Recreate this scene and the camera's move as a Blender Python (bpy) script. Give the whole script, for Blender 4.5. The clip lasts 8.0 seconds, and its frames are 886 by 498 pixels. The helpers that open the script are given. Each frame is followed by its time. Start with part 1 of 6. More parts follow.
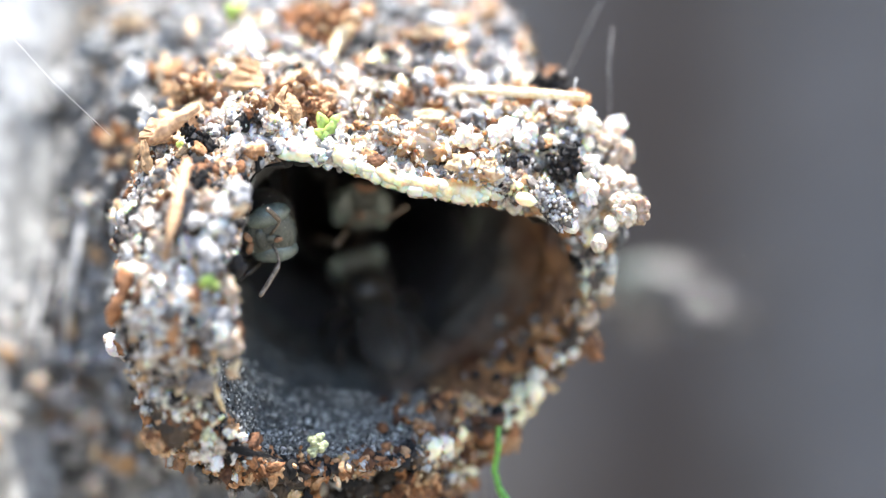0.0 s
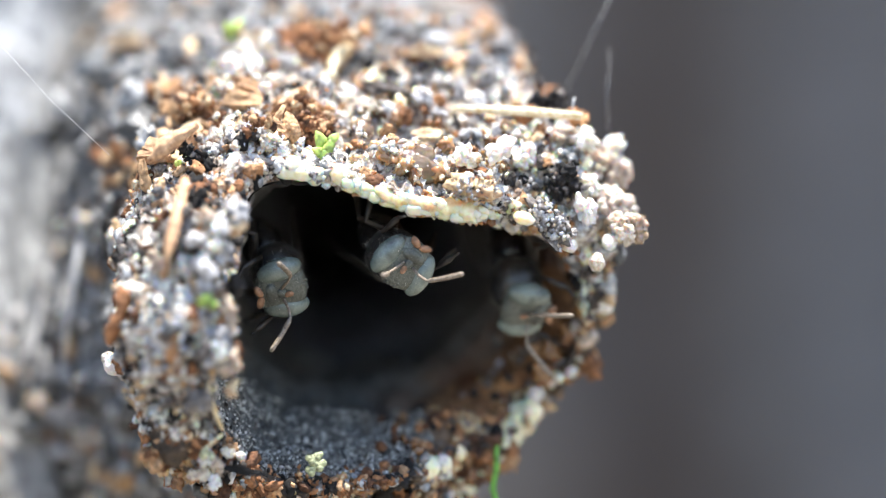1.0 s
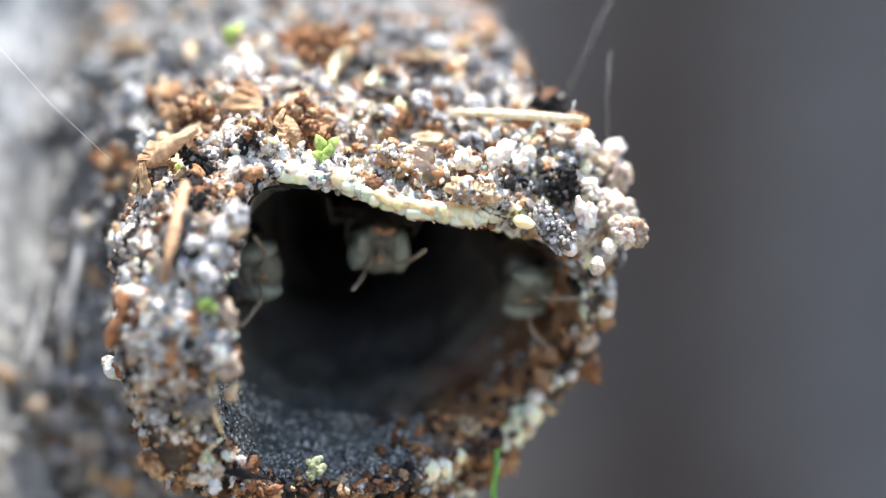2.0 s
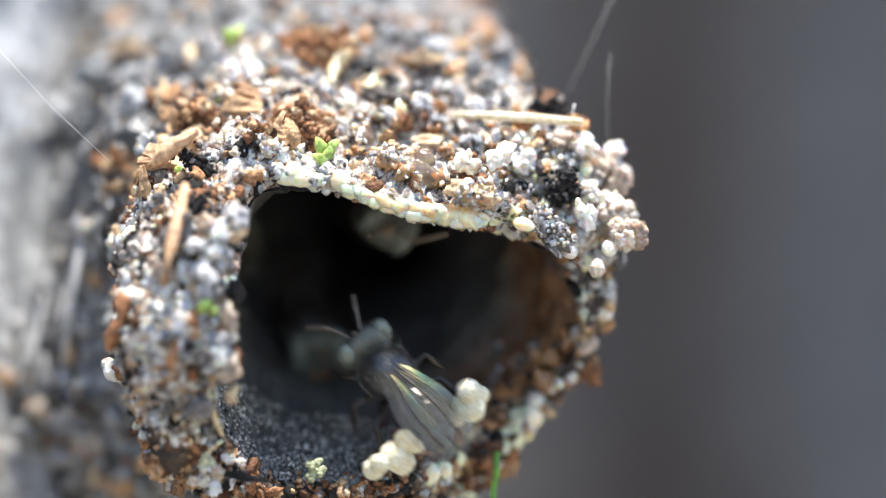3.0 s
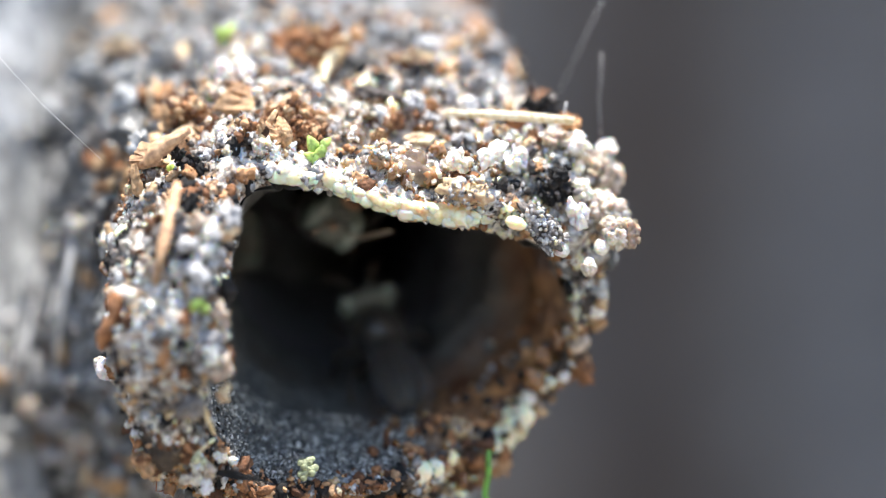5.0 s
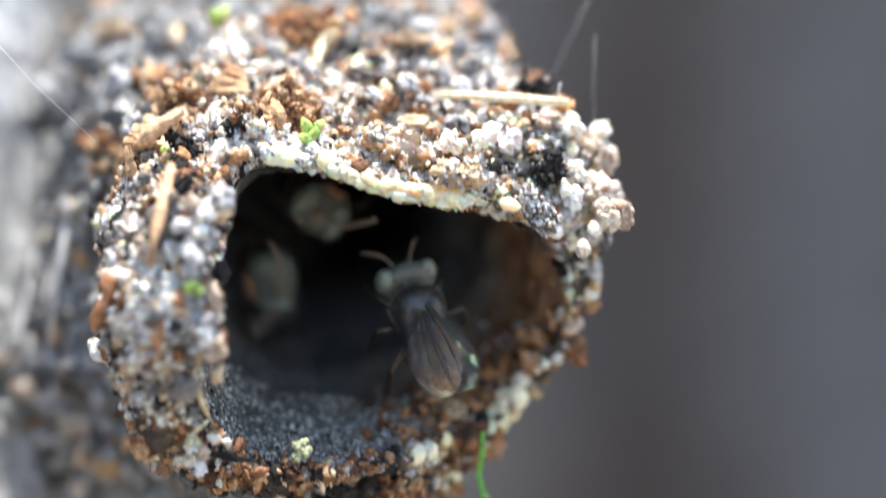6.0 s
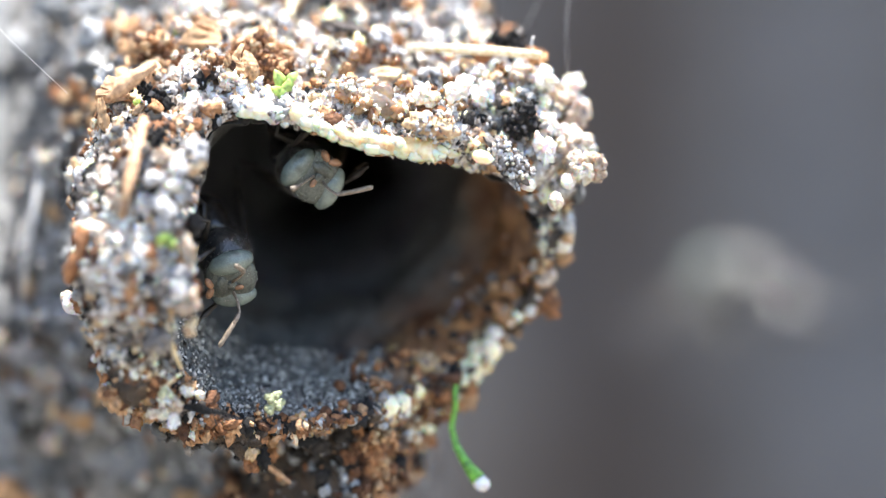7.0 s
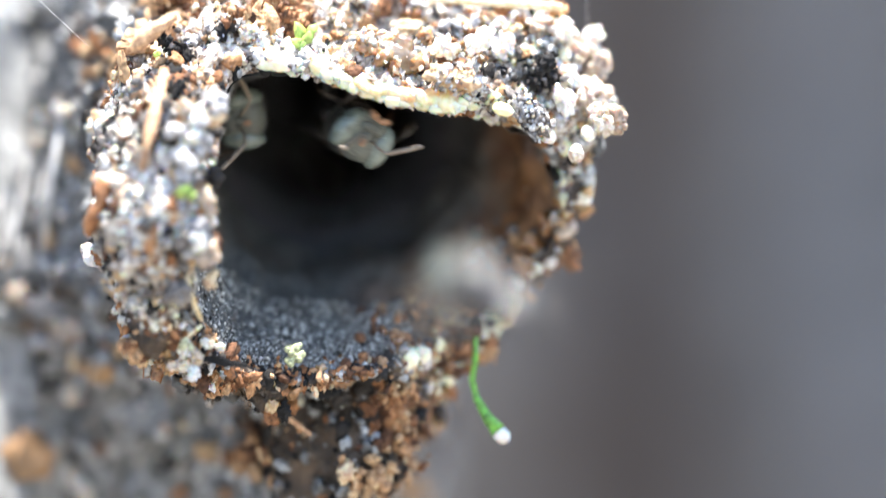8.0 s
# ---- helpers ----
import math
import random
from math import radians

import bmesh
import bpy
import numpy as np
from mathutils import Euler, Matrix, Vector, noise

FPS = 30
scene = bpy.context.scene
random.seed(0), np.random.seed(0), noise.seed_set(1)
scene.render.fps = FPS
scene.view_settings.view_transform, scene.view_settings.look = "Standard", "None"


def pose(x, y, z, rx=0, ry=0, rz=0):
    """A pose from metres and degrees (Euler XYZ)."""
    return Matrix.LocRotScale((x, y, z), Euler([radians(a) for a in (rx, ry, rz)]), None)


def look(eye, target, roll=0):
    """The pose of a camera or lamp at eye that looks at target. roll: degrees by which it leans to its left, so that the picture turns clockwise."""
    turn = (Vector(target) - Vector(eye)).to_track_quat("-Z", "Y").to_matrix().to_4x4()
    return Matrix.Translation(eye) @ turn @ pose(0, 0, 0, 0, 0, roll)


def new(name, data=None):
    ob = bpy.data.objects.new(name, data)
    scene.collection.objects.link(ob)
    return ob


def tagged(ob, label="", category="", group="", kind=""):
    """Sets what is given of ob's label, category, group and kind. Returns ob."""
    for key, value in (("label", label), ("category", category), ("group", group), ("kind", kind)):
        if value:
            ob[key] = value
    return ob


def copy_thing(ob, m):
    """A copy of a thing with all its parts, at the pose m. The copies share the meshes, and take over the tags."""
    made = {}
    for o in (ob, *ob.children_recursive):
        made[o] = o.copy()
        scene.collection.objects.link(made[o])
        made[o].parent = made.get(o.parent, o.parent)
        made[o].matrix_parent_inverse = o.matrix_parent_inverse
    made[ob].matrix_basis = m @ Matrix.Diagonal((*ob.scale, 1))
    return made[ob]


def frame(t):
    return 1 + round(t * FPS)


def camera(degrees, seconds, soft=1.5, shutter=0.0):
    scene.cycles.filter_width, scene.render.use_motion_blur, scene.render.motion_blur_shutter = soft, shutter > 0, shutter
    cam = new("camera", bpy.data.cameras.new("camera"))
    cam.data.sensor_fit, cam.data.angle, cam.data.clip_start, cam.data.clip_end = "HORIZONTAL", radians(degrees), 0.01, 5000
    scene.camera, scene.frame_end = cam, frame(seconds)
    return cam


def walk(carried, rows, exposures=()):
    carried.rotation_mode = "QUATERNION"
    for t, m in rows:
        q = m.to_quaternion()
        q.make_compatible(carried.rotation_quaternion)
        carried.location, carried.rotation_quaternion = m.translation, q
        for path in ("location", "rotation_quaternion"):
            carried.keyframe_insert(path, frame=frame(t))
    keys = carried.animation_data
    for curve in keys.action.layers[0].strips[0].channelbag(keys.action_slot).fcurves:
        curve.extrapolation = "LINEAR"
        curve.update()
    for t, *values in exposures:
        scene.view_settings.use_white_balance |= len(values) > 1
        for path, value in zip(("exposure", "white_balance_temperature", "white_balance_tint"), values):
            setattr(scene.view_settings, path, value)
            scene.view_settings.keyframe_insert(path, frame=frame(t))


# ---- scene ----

MM = 0.001
# ---- camera: a long macro lens, about 155 mm from the nest, turning a little on its stand ----
cam = camera(8.0, 8.0, soft=1.25, shutter=0.7)
cam.data.dof.use_dof = True
cam.data.dof.focus_distance = 0.155
cam.data.dof.aperture_fstop = 32.0
TURNS = [
    (0.0, 0.0153, -0.1957), (0.5, 0.0307, -0.1094), (1.0, 0.0, -0.0245), (1.5, 0.0, 0.0),
    (3.0, 0.0, 0.0307), (3.5, -0.0153, 0.0393), (4.0, -0.0307, 0.0204), (4.5, -0.0475, 0.0164),
    (5.8, -0.1124, 0.0204), (6.0, -0.1278, -0.1482), (6.5, -0.2862, -0.4216), (7.0, -0.373, -0.5774),
    (7.5, -0.2657, -0.7282), (8.0, -0.1891, -1.0092),
]
STOPS = [(0.0, 1.75), (0.5, 1.6), (1.0, 1.42), (1.5, 1.25), (3.0, 1.25), (4.5, 1.25), (5.8, 1.32), (6.0, 1.37), (6.5, 1.55), (7.0, 1.72), (7.5, 1.86), (8.0, 2.0)]
walk(cam, [(t, pose(0, -0.155, 0, 90 + up, 0, turn)) for t, turn, up in TURNS], STOPS)

# ---- light: high sun, clear sky ----
SUN = Vector((0.05, -0.09, 0.995)).normalized()
sun = new("sun", bpy.data.lights.new("sun", "SUN"))
sun.data.energy, sun.data.angle, sun.data.color = 4.1, radians(0.53), (1.0, 0.95, 0.87)
sun.matrix_world = look(SUN, (0, 0, 0))
world = bpy.data.worlds.new("sky")
scene.world = world
world.use_nodes = True
wn = world.node_tree.nodes
sky = wn.new("ShaderNodeTexSky")
sky.sky_type, sky.sun_disc = "NISHITA", False
sky.sun_elevation, sky.sun_rotation = math.asin(SUN.z), math.atan2(SUN.x, SUN.y)
wn["Background"].inputs["Strength"].default_value = 0.13
world.node_tree.links.new(sky.outputs[0], wn["Background"].inputs["Color"])


# ---- materials ----
def material(name, colours, rough=0.8, scale=900.0, by="island", bump=0.5, fine=7000.0, sss=0.0, coat=0.0, metal=0.0, tint=0.35, knobs=0.0, mottle=0.7):
    """A mottled surface: a ramp of colours picked for each piece (or by a noise), modulated by grain at two scales, with relief."""
    m = bpy.data.materials.new(name)
    m.use_nodes = True
    nt = m.node_tree
    n, link = nt.nodes, nt.links.new
    bsdf = n["Principled BSDF"]
    co = n.new("ShaderNodeTexCoord")
    big = n.new("ShaderNodeTexNoise")
    big.inputs["Scale"].default_value, big.inputs["Detail"].default_value = scale, 4
    small = n.new("ShaderNodeTexNoise")
    small.inputs["Scale"].default_value, small.inputs["Detail"].default_value = fine, 3
    for tex in (big, small):
        link(co.outputs["Object"], tex.inputs["Vector"])
    ramp = n.new("ShaderNodeValToRGB")
    while len(ramp.color_ramp.elements) < len(colours):
        ramp.color_ramp.elements.new(0.5)
    for i, (e, c) in enumerate(zip(ramp.color_ramp.elements, colours)):
        e.position, e.color = i / max(1, len(colours) - 1), (*c, 1)
    if by == "island":
        geo = n.new("ShaderNodeNewGeometry")
        mix = n.new("ShaderNodeMath")
        mix.operation = "MULTIPLY_ADD"
        link(big.outputs["Fac"], mix.inputs[0])
        mix.inputs[1].default_value = tint
        sub = n.new("ShaderNodeMath")
        sub.operation = "SUBTRACT"
        link(geo.outputs["Random Per Island"], sub.inputs[0])
        sub.inputs[1].default_value = tint / 2
        link(sub.outputs[0], mix.inputs[2])
        link(mix.outputs[0], ramp.inputs["Fac"])
    else:
        stretch = n.new("ShaderNodeMapRange")
        stretch.inputs["From Min"].default_value, stretch.inputs["From Max"].default_value = 0.3, 0.7
        link(big.outputs["Fac"], stretch.inputs["Value"])
        link(stretch.outputs[0], ramp.inputs["Fac"])
    shade = n.new("ShaderNodeMix")
    shade.data_type, shade.blend_type = "RGBA", "OVERLAY"
    shade.inputs["Factor"].default_value = mottle
    link(ramp.outputs[0], shade.inputs["A"])
    grey = n.new("ShaderNodeMapRange")
    grey.inputs["From Min"].default_value, grey.inputs["From Max"].default_value = 0.25, 0.75
    link(small.outputs["Fac"], grey.inputs["Value"])
    link(grey.outputs[0], shade.inputs["B"])
    link(shade.outputs["Result"], bsdf.inputs["Base Color"])
    bsdf.inputs["Roughness"].default_value = rough
    bsdf.inputs["Metallic"].default_value = metal
    bsdf.inputs["Coat Weight"].default_value = coat
    bsdf.inputs["Coat Roughness"].default_value = 0.25
    if sss:
        bsdf.inputs["Subsurface Weight"].default_value = sss
        bsdf.inputs["Subsurface Radius"].default_value = (1.0, 0.6, 0.3)
        bsdf.inputs["Subsurface Scale"].default_value = 0.00035
    if bump:
        b = n.new("ShaderNodeBump")
        b.inputs["Strength"].default_value = bump
        b.inputs["Distance"].default_value = 0.00007
        link(small.outputs["Fac"], b.inputs["Height"])
        last = b
        if knobs:
            cells = n.new("ShaderNodeTexVoronoi")
            cells.inputs["Scale"].default_value = knobs
            link(co.outputs["Object"], cells.inputs["Vector"])
            inv = n.new("ShaderNodeMath")
            inv.operation = "SUBTRACT"
            inv.inputs[0].default_value = 1.0
            link(cells.outputs["Distance"], inv.inputs[1])
            last = n.new("ShaderNodeBump")
            last.inputs["Strength"].default_value = 0.8
            last.inputs["Distance"].default_value = 0.00006
            link(inv.outputs[0], last.inputs["Height"])
            link(b.outputs[0], last.inputs["Normal"])
        link(last.outputs[0], bsdf.inputs["Normal"])
    return m


M_WHITE = material("white resin crumbs", [(0.34, 0.27, 0.22), (0.56, 0.49, 0.42), (0.78, 0.75, 0.70), (0.77, 0.75, 0.76)], 0.6, coat=0.15, sss=0.6, knobs=11000)
M_WAX = material("pale yellow wax", [(0.80, 0.68, 0.42), (0.84, 0.76, 0.54), (0.86, 0.80, 0.64)], 0.13, sss=1.0, coat=0.7, bump=0, mottle=0.3)
M_WAXRIM = material("fused yellow wax", [(0.50, 0.28, 0.12), (0.78, 0.62, 0.36), (0.85, 0.78, 0.56), (0.86, 0.82, 0.70)], 0.2, scale=1300, sss=1.0, coat=0.8, by="noise", bump=0.08, mottle=0.4)
M_AMBER = material("amber resin", [(0.16, 0.075, 0.03), (0.30, 0.17, 0.085), (0.50, 0.36, 0.22)], 0.18, sss=0.8, coat=0.6, bump=0.1, mottle=0.4)
M_DROP = material("clear brown resin", [(0.25, 0.16, 0.10), (0.44, 0.33, 0.24), (0.58, 0.50, 0.43)], 0.12, scale=1600, by="noise", sss=0.9, coat=0.8, bump=0.15, mottle=0.3)
M_DROP.node_tree.nodes["Principled BSDF"].inputs["Transmission Weight"].default_value = 0.6
M_BARK = material("red brown bark crumbs", [(0.07, 0.031, 0.017), (0.19, 0.082, 0.036), (0.37, 0.175, 0.078), (0.50, 0.31, 0.17)], 0.85, knobs=9000)
M_TAN = material("tan wood flakes", [(0.34, 0.19, 0.10), (0.54, 0.36, 0.20), (0.70, 0.54, 0.36)], 0.75, knobs=7000)
M_SOIL = material("grey brown soil crumbs", [(0.03, 0.026, 0.025), (0.09, 0.075, 0.07), (0.18, 0.16, 0.15), (0.34, 0.31, 0.29)], 0.85, knobs=10000)
M_GREY = material("grey sand", [(0.13, 0.125, 0.13), (0.33, 0.32, 0.33), (0.60, 0.59, 0.60)], 0.6, coat=0.1, mottle=0.6)
M_STONE = material("dark blue grey stone", [(0.05, 0.052, 0.055), (0.15, 0.155, 0.16), (0.29, 0.30, 0.31), (0.52, 0.53, 0.55)], 0.45, coat=0.35)
M_COAL = material("charcoal", [(0.005, 0.005, 0.006), (0.013, 0.012, 0.012), (0.035, 0.030, 0.028)], 0.95)
M_STRAW = material("dry straw", [(0.68, 0.55, 0.34), (0.82, 0.73, 0.52)], 0.5, bump=0.2)
M_SPLINT = material("pale brown splinter", [(0.50, 0.28, 0.15), (0.62, 0.40, 0.24)], 0.6, bump=0.2)
M_MOSS = material("moss green", [(0.16, 0.30, 0.05), (0.34, 0.48, 0.12)], 0.5, sss=0.3, bump=0.1)
M_SHELL = material("packed debris", [(0.05, 0.05, 0.05), (0.19, 0.19, 0.19), (0.40, 0.40, 0.41)], 0.9, scale=1500, by="noise", bump=0.8, knobs=8000)
M_CRUST = material("fused pale crust", [(0.07, 0.05, 0.04), (0.20, 0.13, 0.09), (0.38, 0.31, 0.26), (0.62, 0.56, 0.50), (0.74, 0.70, 0.64), (0.40, 0.37, 0.37)], 0.7, scale=2400, fine=9000, sss=0.2, by="noise", bump=1.0, mottle=0.8, knobs=9000)
M_INSIDE = material("dark resin lining", [(0.075, 0.079, 0.082), (0.09, 0.092, 0.09), (0.095, 0.085, 0.072)], 0.75, scale=500, by="noise", bump=0.6)


def amber_side(m):
    """A band of amber resin on the fold that narrows the tunnel, on its +x side and floor. Its dye is raised in place
    of sun glowing through the wall.
    """
    nt = m.node_tree
    n, link = nt.nodes, nt.links.new
    bsdf = n["Principled BSDF"]
    old = bsdf.inputs["Base Color"].links[0].from_socket
    co, sep, blot, wob, band, side, both, dye, blend = (n.new(k) for k in ("ShaderNodeTexCoord", "ShaderNodeSeparateXYZ", "ShaderNodeTexNoise", "ShaderNodeMath", "ShaderNodeValToRGB", "ShaderNodeMapRange", "ShaderNodeMath", "ShaderNodeValToRGB", "ShaderNodeMix"))
    blot.inputs["Scale"].default_value, blot.inputs["Detail"].default_value = 900, 5
    link(co.outputs["Object"], blot.inputs["Vector"])
    link(co.outputs["Object"], sep.inputs[0])
    wob.operation, wob.inputs[1].default_value = "MULTIPLY_ADD", 0.0022
    link(blot.outputs["Fac"], wob.inputs[0])
    link(sep.outputs["Y"], wob.inputs[2])
    depth = n.new("ShaderNodeMapRange")
    depth.inputs["From Min"].default_value, depth.inputs["From Max"].default_value = 0.0035, 0.0085
    link(wob.outputs[0], depth.inputs["Value"])
    for at_y, share in ((0.0, 0.15), (0.32, 0.9), (0.55, 1.0), (0.8, 0.05)):
        e = band.color_ramp.elements[0] if at_y == 0.0 else band.color_ramp.elements.new(at_y)
        e.position, e.color = at_y, (share, share, share, 1)
    band.color_ramp.elements[-1].color = (0.05, 0.05, 0.05, 1)
    link(depth.outputs[0], band.inputs["Fac"])
    side.inputs["From Min"].default_value, side.inputs["From Max"].default_value = -0.0022, 0.0004
    link(sep.outputs["X"], side.inputs["Value"])
    both.operation = "MULTIPLY"
    link(band.outputs["Color"], both.inputs[0])
    link(side.outputs[0], both.inputs[1])
    for i, c in enumerate(((0.10, 0.034, 0.012), (0.31, 0.16, 0.065))):
        dye.color_ramp.elements[i].position, dye.color_ramp.elements[i].color = 0.35 + 0.3 * i, (*c, 1)
    link(blot.outputs["Fac"], dye.inputs["Fac"])
    blend.data_type = "RGBA"
    link(both.outputs[0], blend.inputs["Factor"])
    # deeper in, the lining is painted pale grey to lift the tunnel's darkness
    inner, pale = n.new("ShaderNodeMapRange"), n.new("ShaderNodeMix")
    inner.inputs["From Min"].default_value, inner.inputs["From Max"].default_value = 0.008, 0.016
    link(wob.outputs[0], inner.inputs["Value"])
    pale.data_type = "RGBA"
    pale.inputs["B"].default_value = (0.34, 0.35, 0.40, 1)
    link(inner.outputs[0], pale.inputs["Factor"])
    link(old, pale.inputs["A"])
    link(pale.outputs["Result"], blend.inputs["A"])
    link(dye.outputs["Color"], blend.inputs["B"])
    link(blend.outputs["Result"], bsdf.inputs["Base Color"])


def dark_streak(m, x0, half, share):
    """A darker brown band running down bark round x0, with a wavering edge."""
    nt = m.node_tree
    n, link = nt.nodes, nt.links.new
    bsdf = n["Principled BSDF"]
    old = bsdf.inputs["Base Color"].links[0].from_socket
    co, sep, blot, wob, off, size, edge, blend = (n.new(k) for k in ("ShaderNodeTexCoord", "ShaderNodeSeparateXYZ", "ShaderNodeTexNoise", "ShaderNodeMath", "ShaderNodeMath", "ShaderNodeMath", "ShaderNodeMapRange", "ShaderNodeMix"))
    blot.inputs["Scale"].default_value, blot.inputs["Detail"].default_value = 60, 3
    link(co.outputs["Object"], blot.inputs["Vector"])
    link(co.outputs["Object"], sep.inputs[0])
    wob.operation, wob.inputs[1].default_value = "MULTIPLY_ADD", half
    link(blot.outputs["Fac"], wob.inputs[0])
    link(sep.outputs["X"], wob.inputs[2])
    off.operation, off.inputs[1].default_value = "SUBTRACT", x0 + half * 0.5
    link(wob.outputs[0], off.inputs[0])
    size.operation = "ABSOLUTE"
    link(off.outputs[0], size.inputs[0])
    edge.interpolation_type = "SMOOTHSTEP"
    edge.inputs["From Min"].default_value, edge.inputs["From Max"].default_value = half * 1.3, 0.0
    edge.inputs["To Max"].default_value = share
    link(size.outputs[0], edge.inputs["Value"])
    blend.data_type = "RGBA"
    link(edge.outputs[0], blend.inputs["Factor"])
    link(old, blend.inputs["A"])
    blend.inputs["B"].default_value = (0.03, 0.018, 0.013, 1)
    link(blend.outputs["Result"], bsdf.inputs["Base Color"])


def brown_below(m, height):
    """Redder, darker debris packed in the low part of the funnel, with a ragged border."""
    nt = m.node_tree
    n, link = nt.nodes, nt.links.new
    bsdf = n["Principled BSDF"]
    old = bsdf.inputs["Base Color"].links[0].from_socket
    co, sep, edge, blot, wob, dye, blend = (n.new(k) for k in ("ShaderNodeTexCoord", "ShaderNodeSeparateXYZ", "ShaderNodeMapRange", "ShaderNodeTexNoise", "ShaderNodeMath", "ShaderNodeValToRGB", "ShaderNodeMix"))
    blot.inputs["Scale"].default_value, blot.inputs["Detail"].default_value = 1500, 5
    link(co.outputs["Object"], blot.inputs["Vector"])
    link(co.outputs["Object"], sep.inputs[0])
    wob.operation, wob.inputs[1].default_value = "MULTIPLY_ADD", 0.003
    link(blot.outputs["Fac"], wob.inputs[0])
    side, fall = n.new("ShaderNodeMath"), n.new("ShaderNodeMath")
    side.operation, side.inputs[1].default_value = "MAXIMUM", 0.0
    link(sep.outputs["X"], side.inputs[0])
    fall.operation, fall.inputs[1].default_value = "MULTIPLY_ADD", -0.9
    link(side.outputs[0], fall.inputs[0])
    link(sep.outputs["Z"], fall.inputs[2])
    link(fall.outputs[0], wob.inputs[2])
    edge.inputs["From Min"].default_value, edge.inputs["From Max"].default_value = height + 0.0019, height + 0.0011
    link(wob.outputs[0], edge.inputs["Value"])
    for i, c in enumerate(((0.022, 0.018, 0.016), (0.11, 0.075, 0.05))):
        dye.color_ramp.elements[i].position, dye.color_ramp.elements[i].color = 0.32 + 0.34 * i, (*c, 1)
    link(blot.outputs["Fac"], dye.inputs["Fac"])
    blend.data_type = "RGBA"
    link(edge.outputs[0], blend.inputs["Factor"])
    link(old, blend.inputs["A"])
    link(dye.outputs["Color"], blend.inputs["B"])
    link(blend.outputs["Result"], bsdf.inputs["Base Color"])


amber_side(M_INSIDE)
brown_below(M_CRUST, -0.0043)
M_TRUNK = material("weathered bark", [(0.105, 0.107, 0.11), (0.27, 0.277, 0.282), (0.42, 0.43, 0.44), (0.24, 0.22, 0.20)], 0.9, scale=240, fine=1800, by="noise", bump=0.7)
M_FAR = material("far bark", [(0.142, 0.141, 0.145), (0.154, 0.156, 0.166), (0.138, 0.126, 0.120), (0.106, 0.091, 0.081)], 0.9, scale=40, fine=220, by="noise", bump=0.5)
M_SOILGROUND = material("dry leaf litter", [(0.14, 0.12, 0.095), (0.28, 0.25, 0.20)], 0.95, scale=9, fine=120, by="noise")
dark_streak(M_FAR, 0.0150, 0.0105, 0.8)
M_ROOT = material("grey weathered debris", [(0.06, 0.06, 0.06), (0.17, 0.168, 0.165), (0.28, 0.278, 0.275), (0.17, 0.135, 0.11)], 0.9, scale=260, fine=2200, by="noise", bump=0.7)


# ---- helpers for meshes ----
def part(name, bm, mat, parent=None, label="", smooth=True, kind=""):
    """Links a bmesh (or a ready mesh) as one object under a thing or a part."""
    if isinstance(bm, bmesh.types.BMesh):
        me = bpy.data.meshes.new(name)
        bm.to_mesh(me)
        bm.free()
    else:
        me = bm
    if mat and not me.materials:
        me.materials.append(mat)
    if smooth and len(me.polygons):
        me.polygons.foreach_set("use_smooth", [True] * len(me.polygons))
    ob = new(name, me)
    if parent:
        ob.parent = parent
    return tagged(ob, label=label, kind=kind)


def mesh_from(name, verts, faces):
    me = bpy.data.meshes.new(name)
    me.from_pydata([tuple(v) for v in verts], [], [tuple(f) for f in faces])
    me.update()
    return me


def fractal(p, scale, octaves=3):
    q = Vector(p) * scale
    total, amp = 0.0, 1.0
    for _ in range(octaves):
        total += amp * noise.noise(q)
        q, amp = q * 2.1 + Vector((3.1, 1.7, 9.2)), amp * 0.5
    return total


def tube(bm, path, radii, sides=8, cap=True):
    """A round tube along a path (mm) with a radius at each point (mm)."""
    rings = []
    pts = [Vector(p) for p in path]
    for i, p in enumerate(pts):
        d = (pts[min(i + 1, len(pts) - 1)] - pts[max(i - 1, 0)]).normalized()
        a = d.cross(Vector((0.13, 0.3, 0.94))).normalized()
        b = d.cross(a)
        r = radii[i] if isinstance(radii, (list, tuple)) else radii
        rings.append([bm.verts.new((p + r * (math.cos(k * math.tau / sides) * a + math.sin(k * math.tau / sides) * b)) * MM) for k in range(sides)])
    for u, v in zip(rings, rings[1:]):
        for k in range(sides):
            bm.faces.new((u[k], u[(k + 1) % sides], v[(k + 1) % sides], v[k]))
    if cap:
        bm.faces.new(rings[0][::-1])
        bm.faces.new(rings[-1])


def knob_ball(bm, knobs, floor_r, sub, centre=Vector((0, 0, 0)), size=1.0):
    """The outline of many little balls stuck together, as one closed skin."""
    made = bmesh.ops.create_icosphere(bm, subdivisions=sub, radius=1.0)["verts"]
    for v in made:
        d, best = v.co.normalized(), floor_r
        for c, r in knobs:
            along = d.dot(c)
            gap = r * r - (c.length_squared - along * along)
            if gap > 0:
                best = max(best, along + math.sqrt(gap))
        v.co = centre + d * best * size
    return made


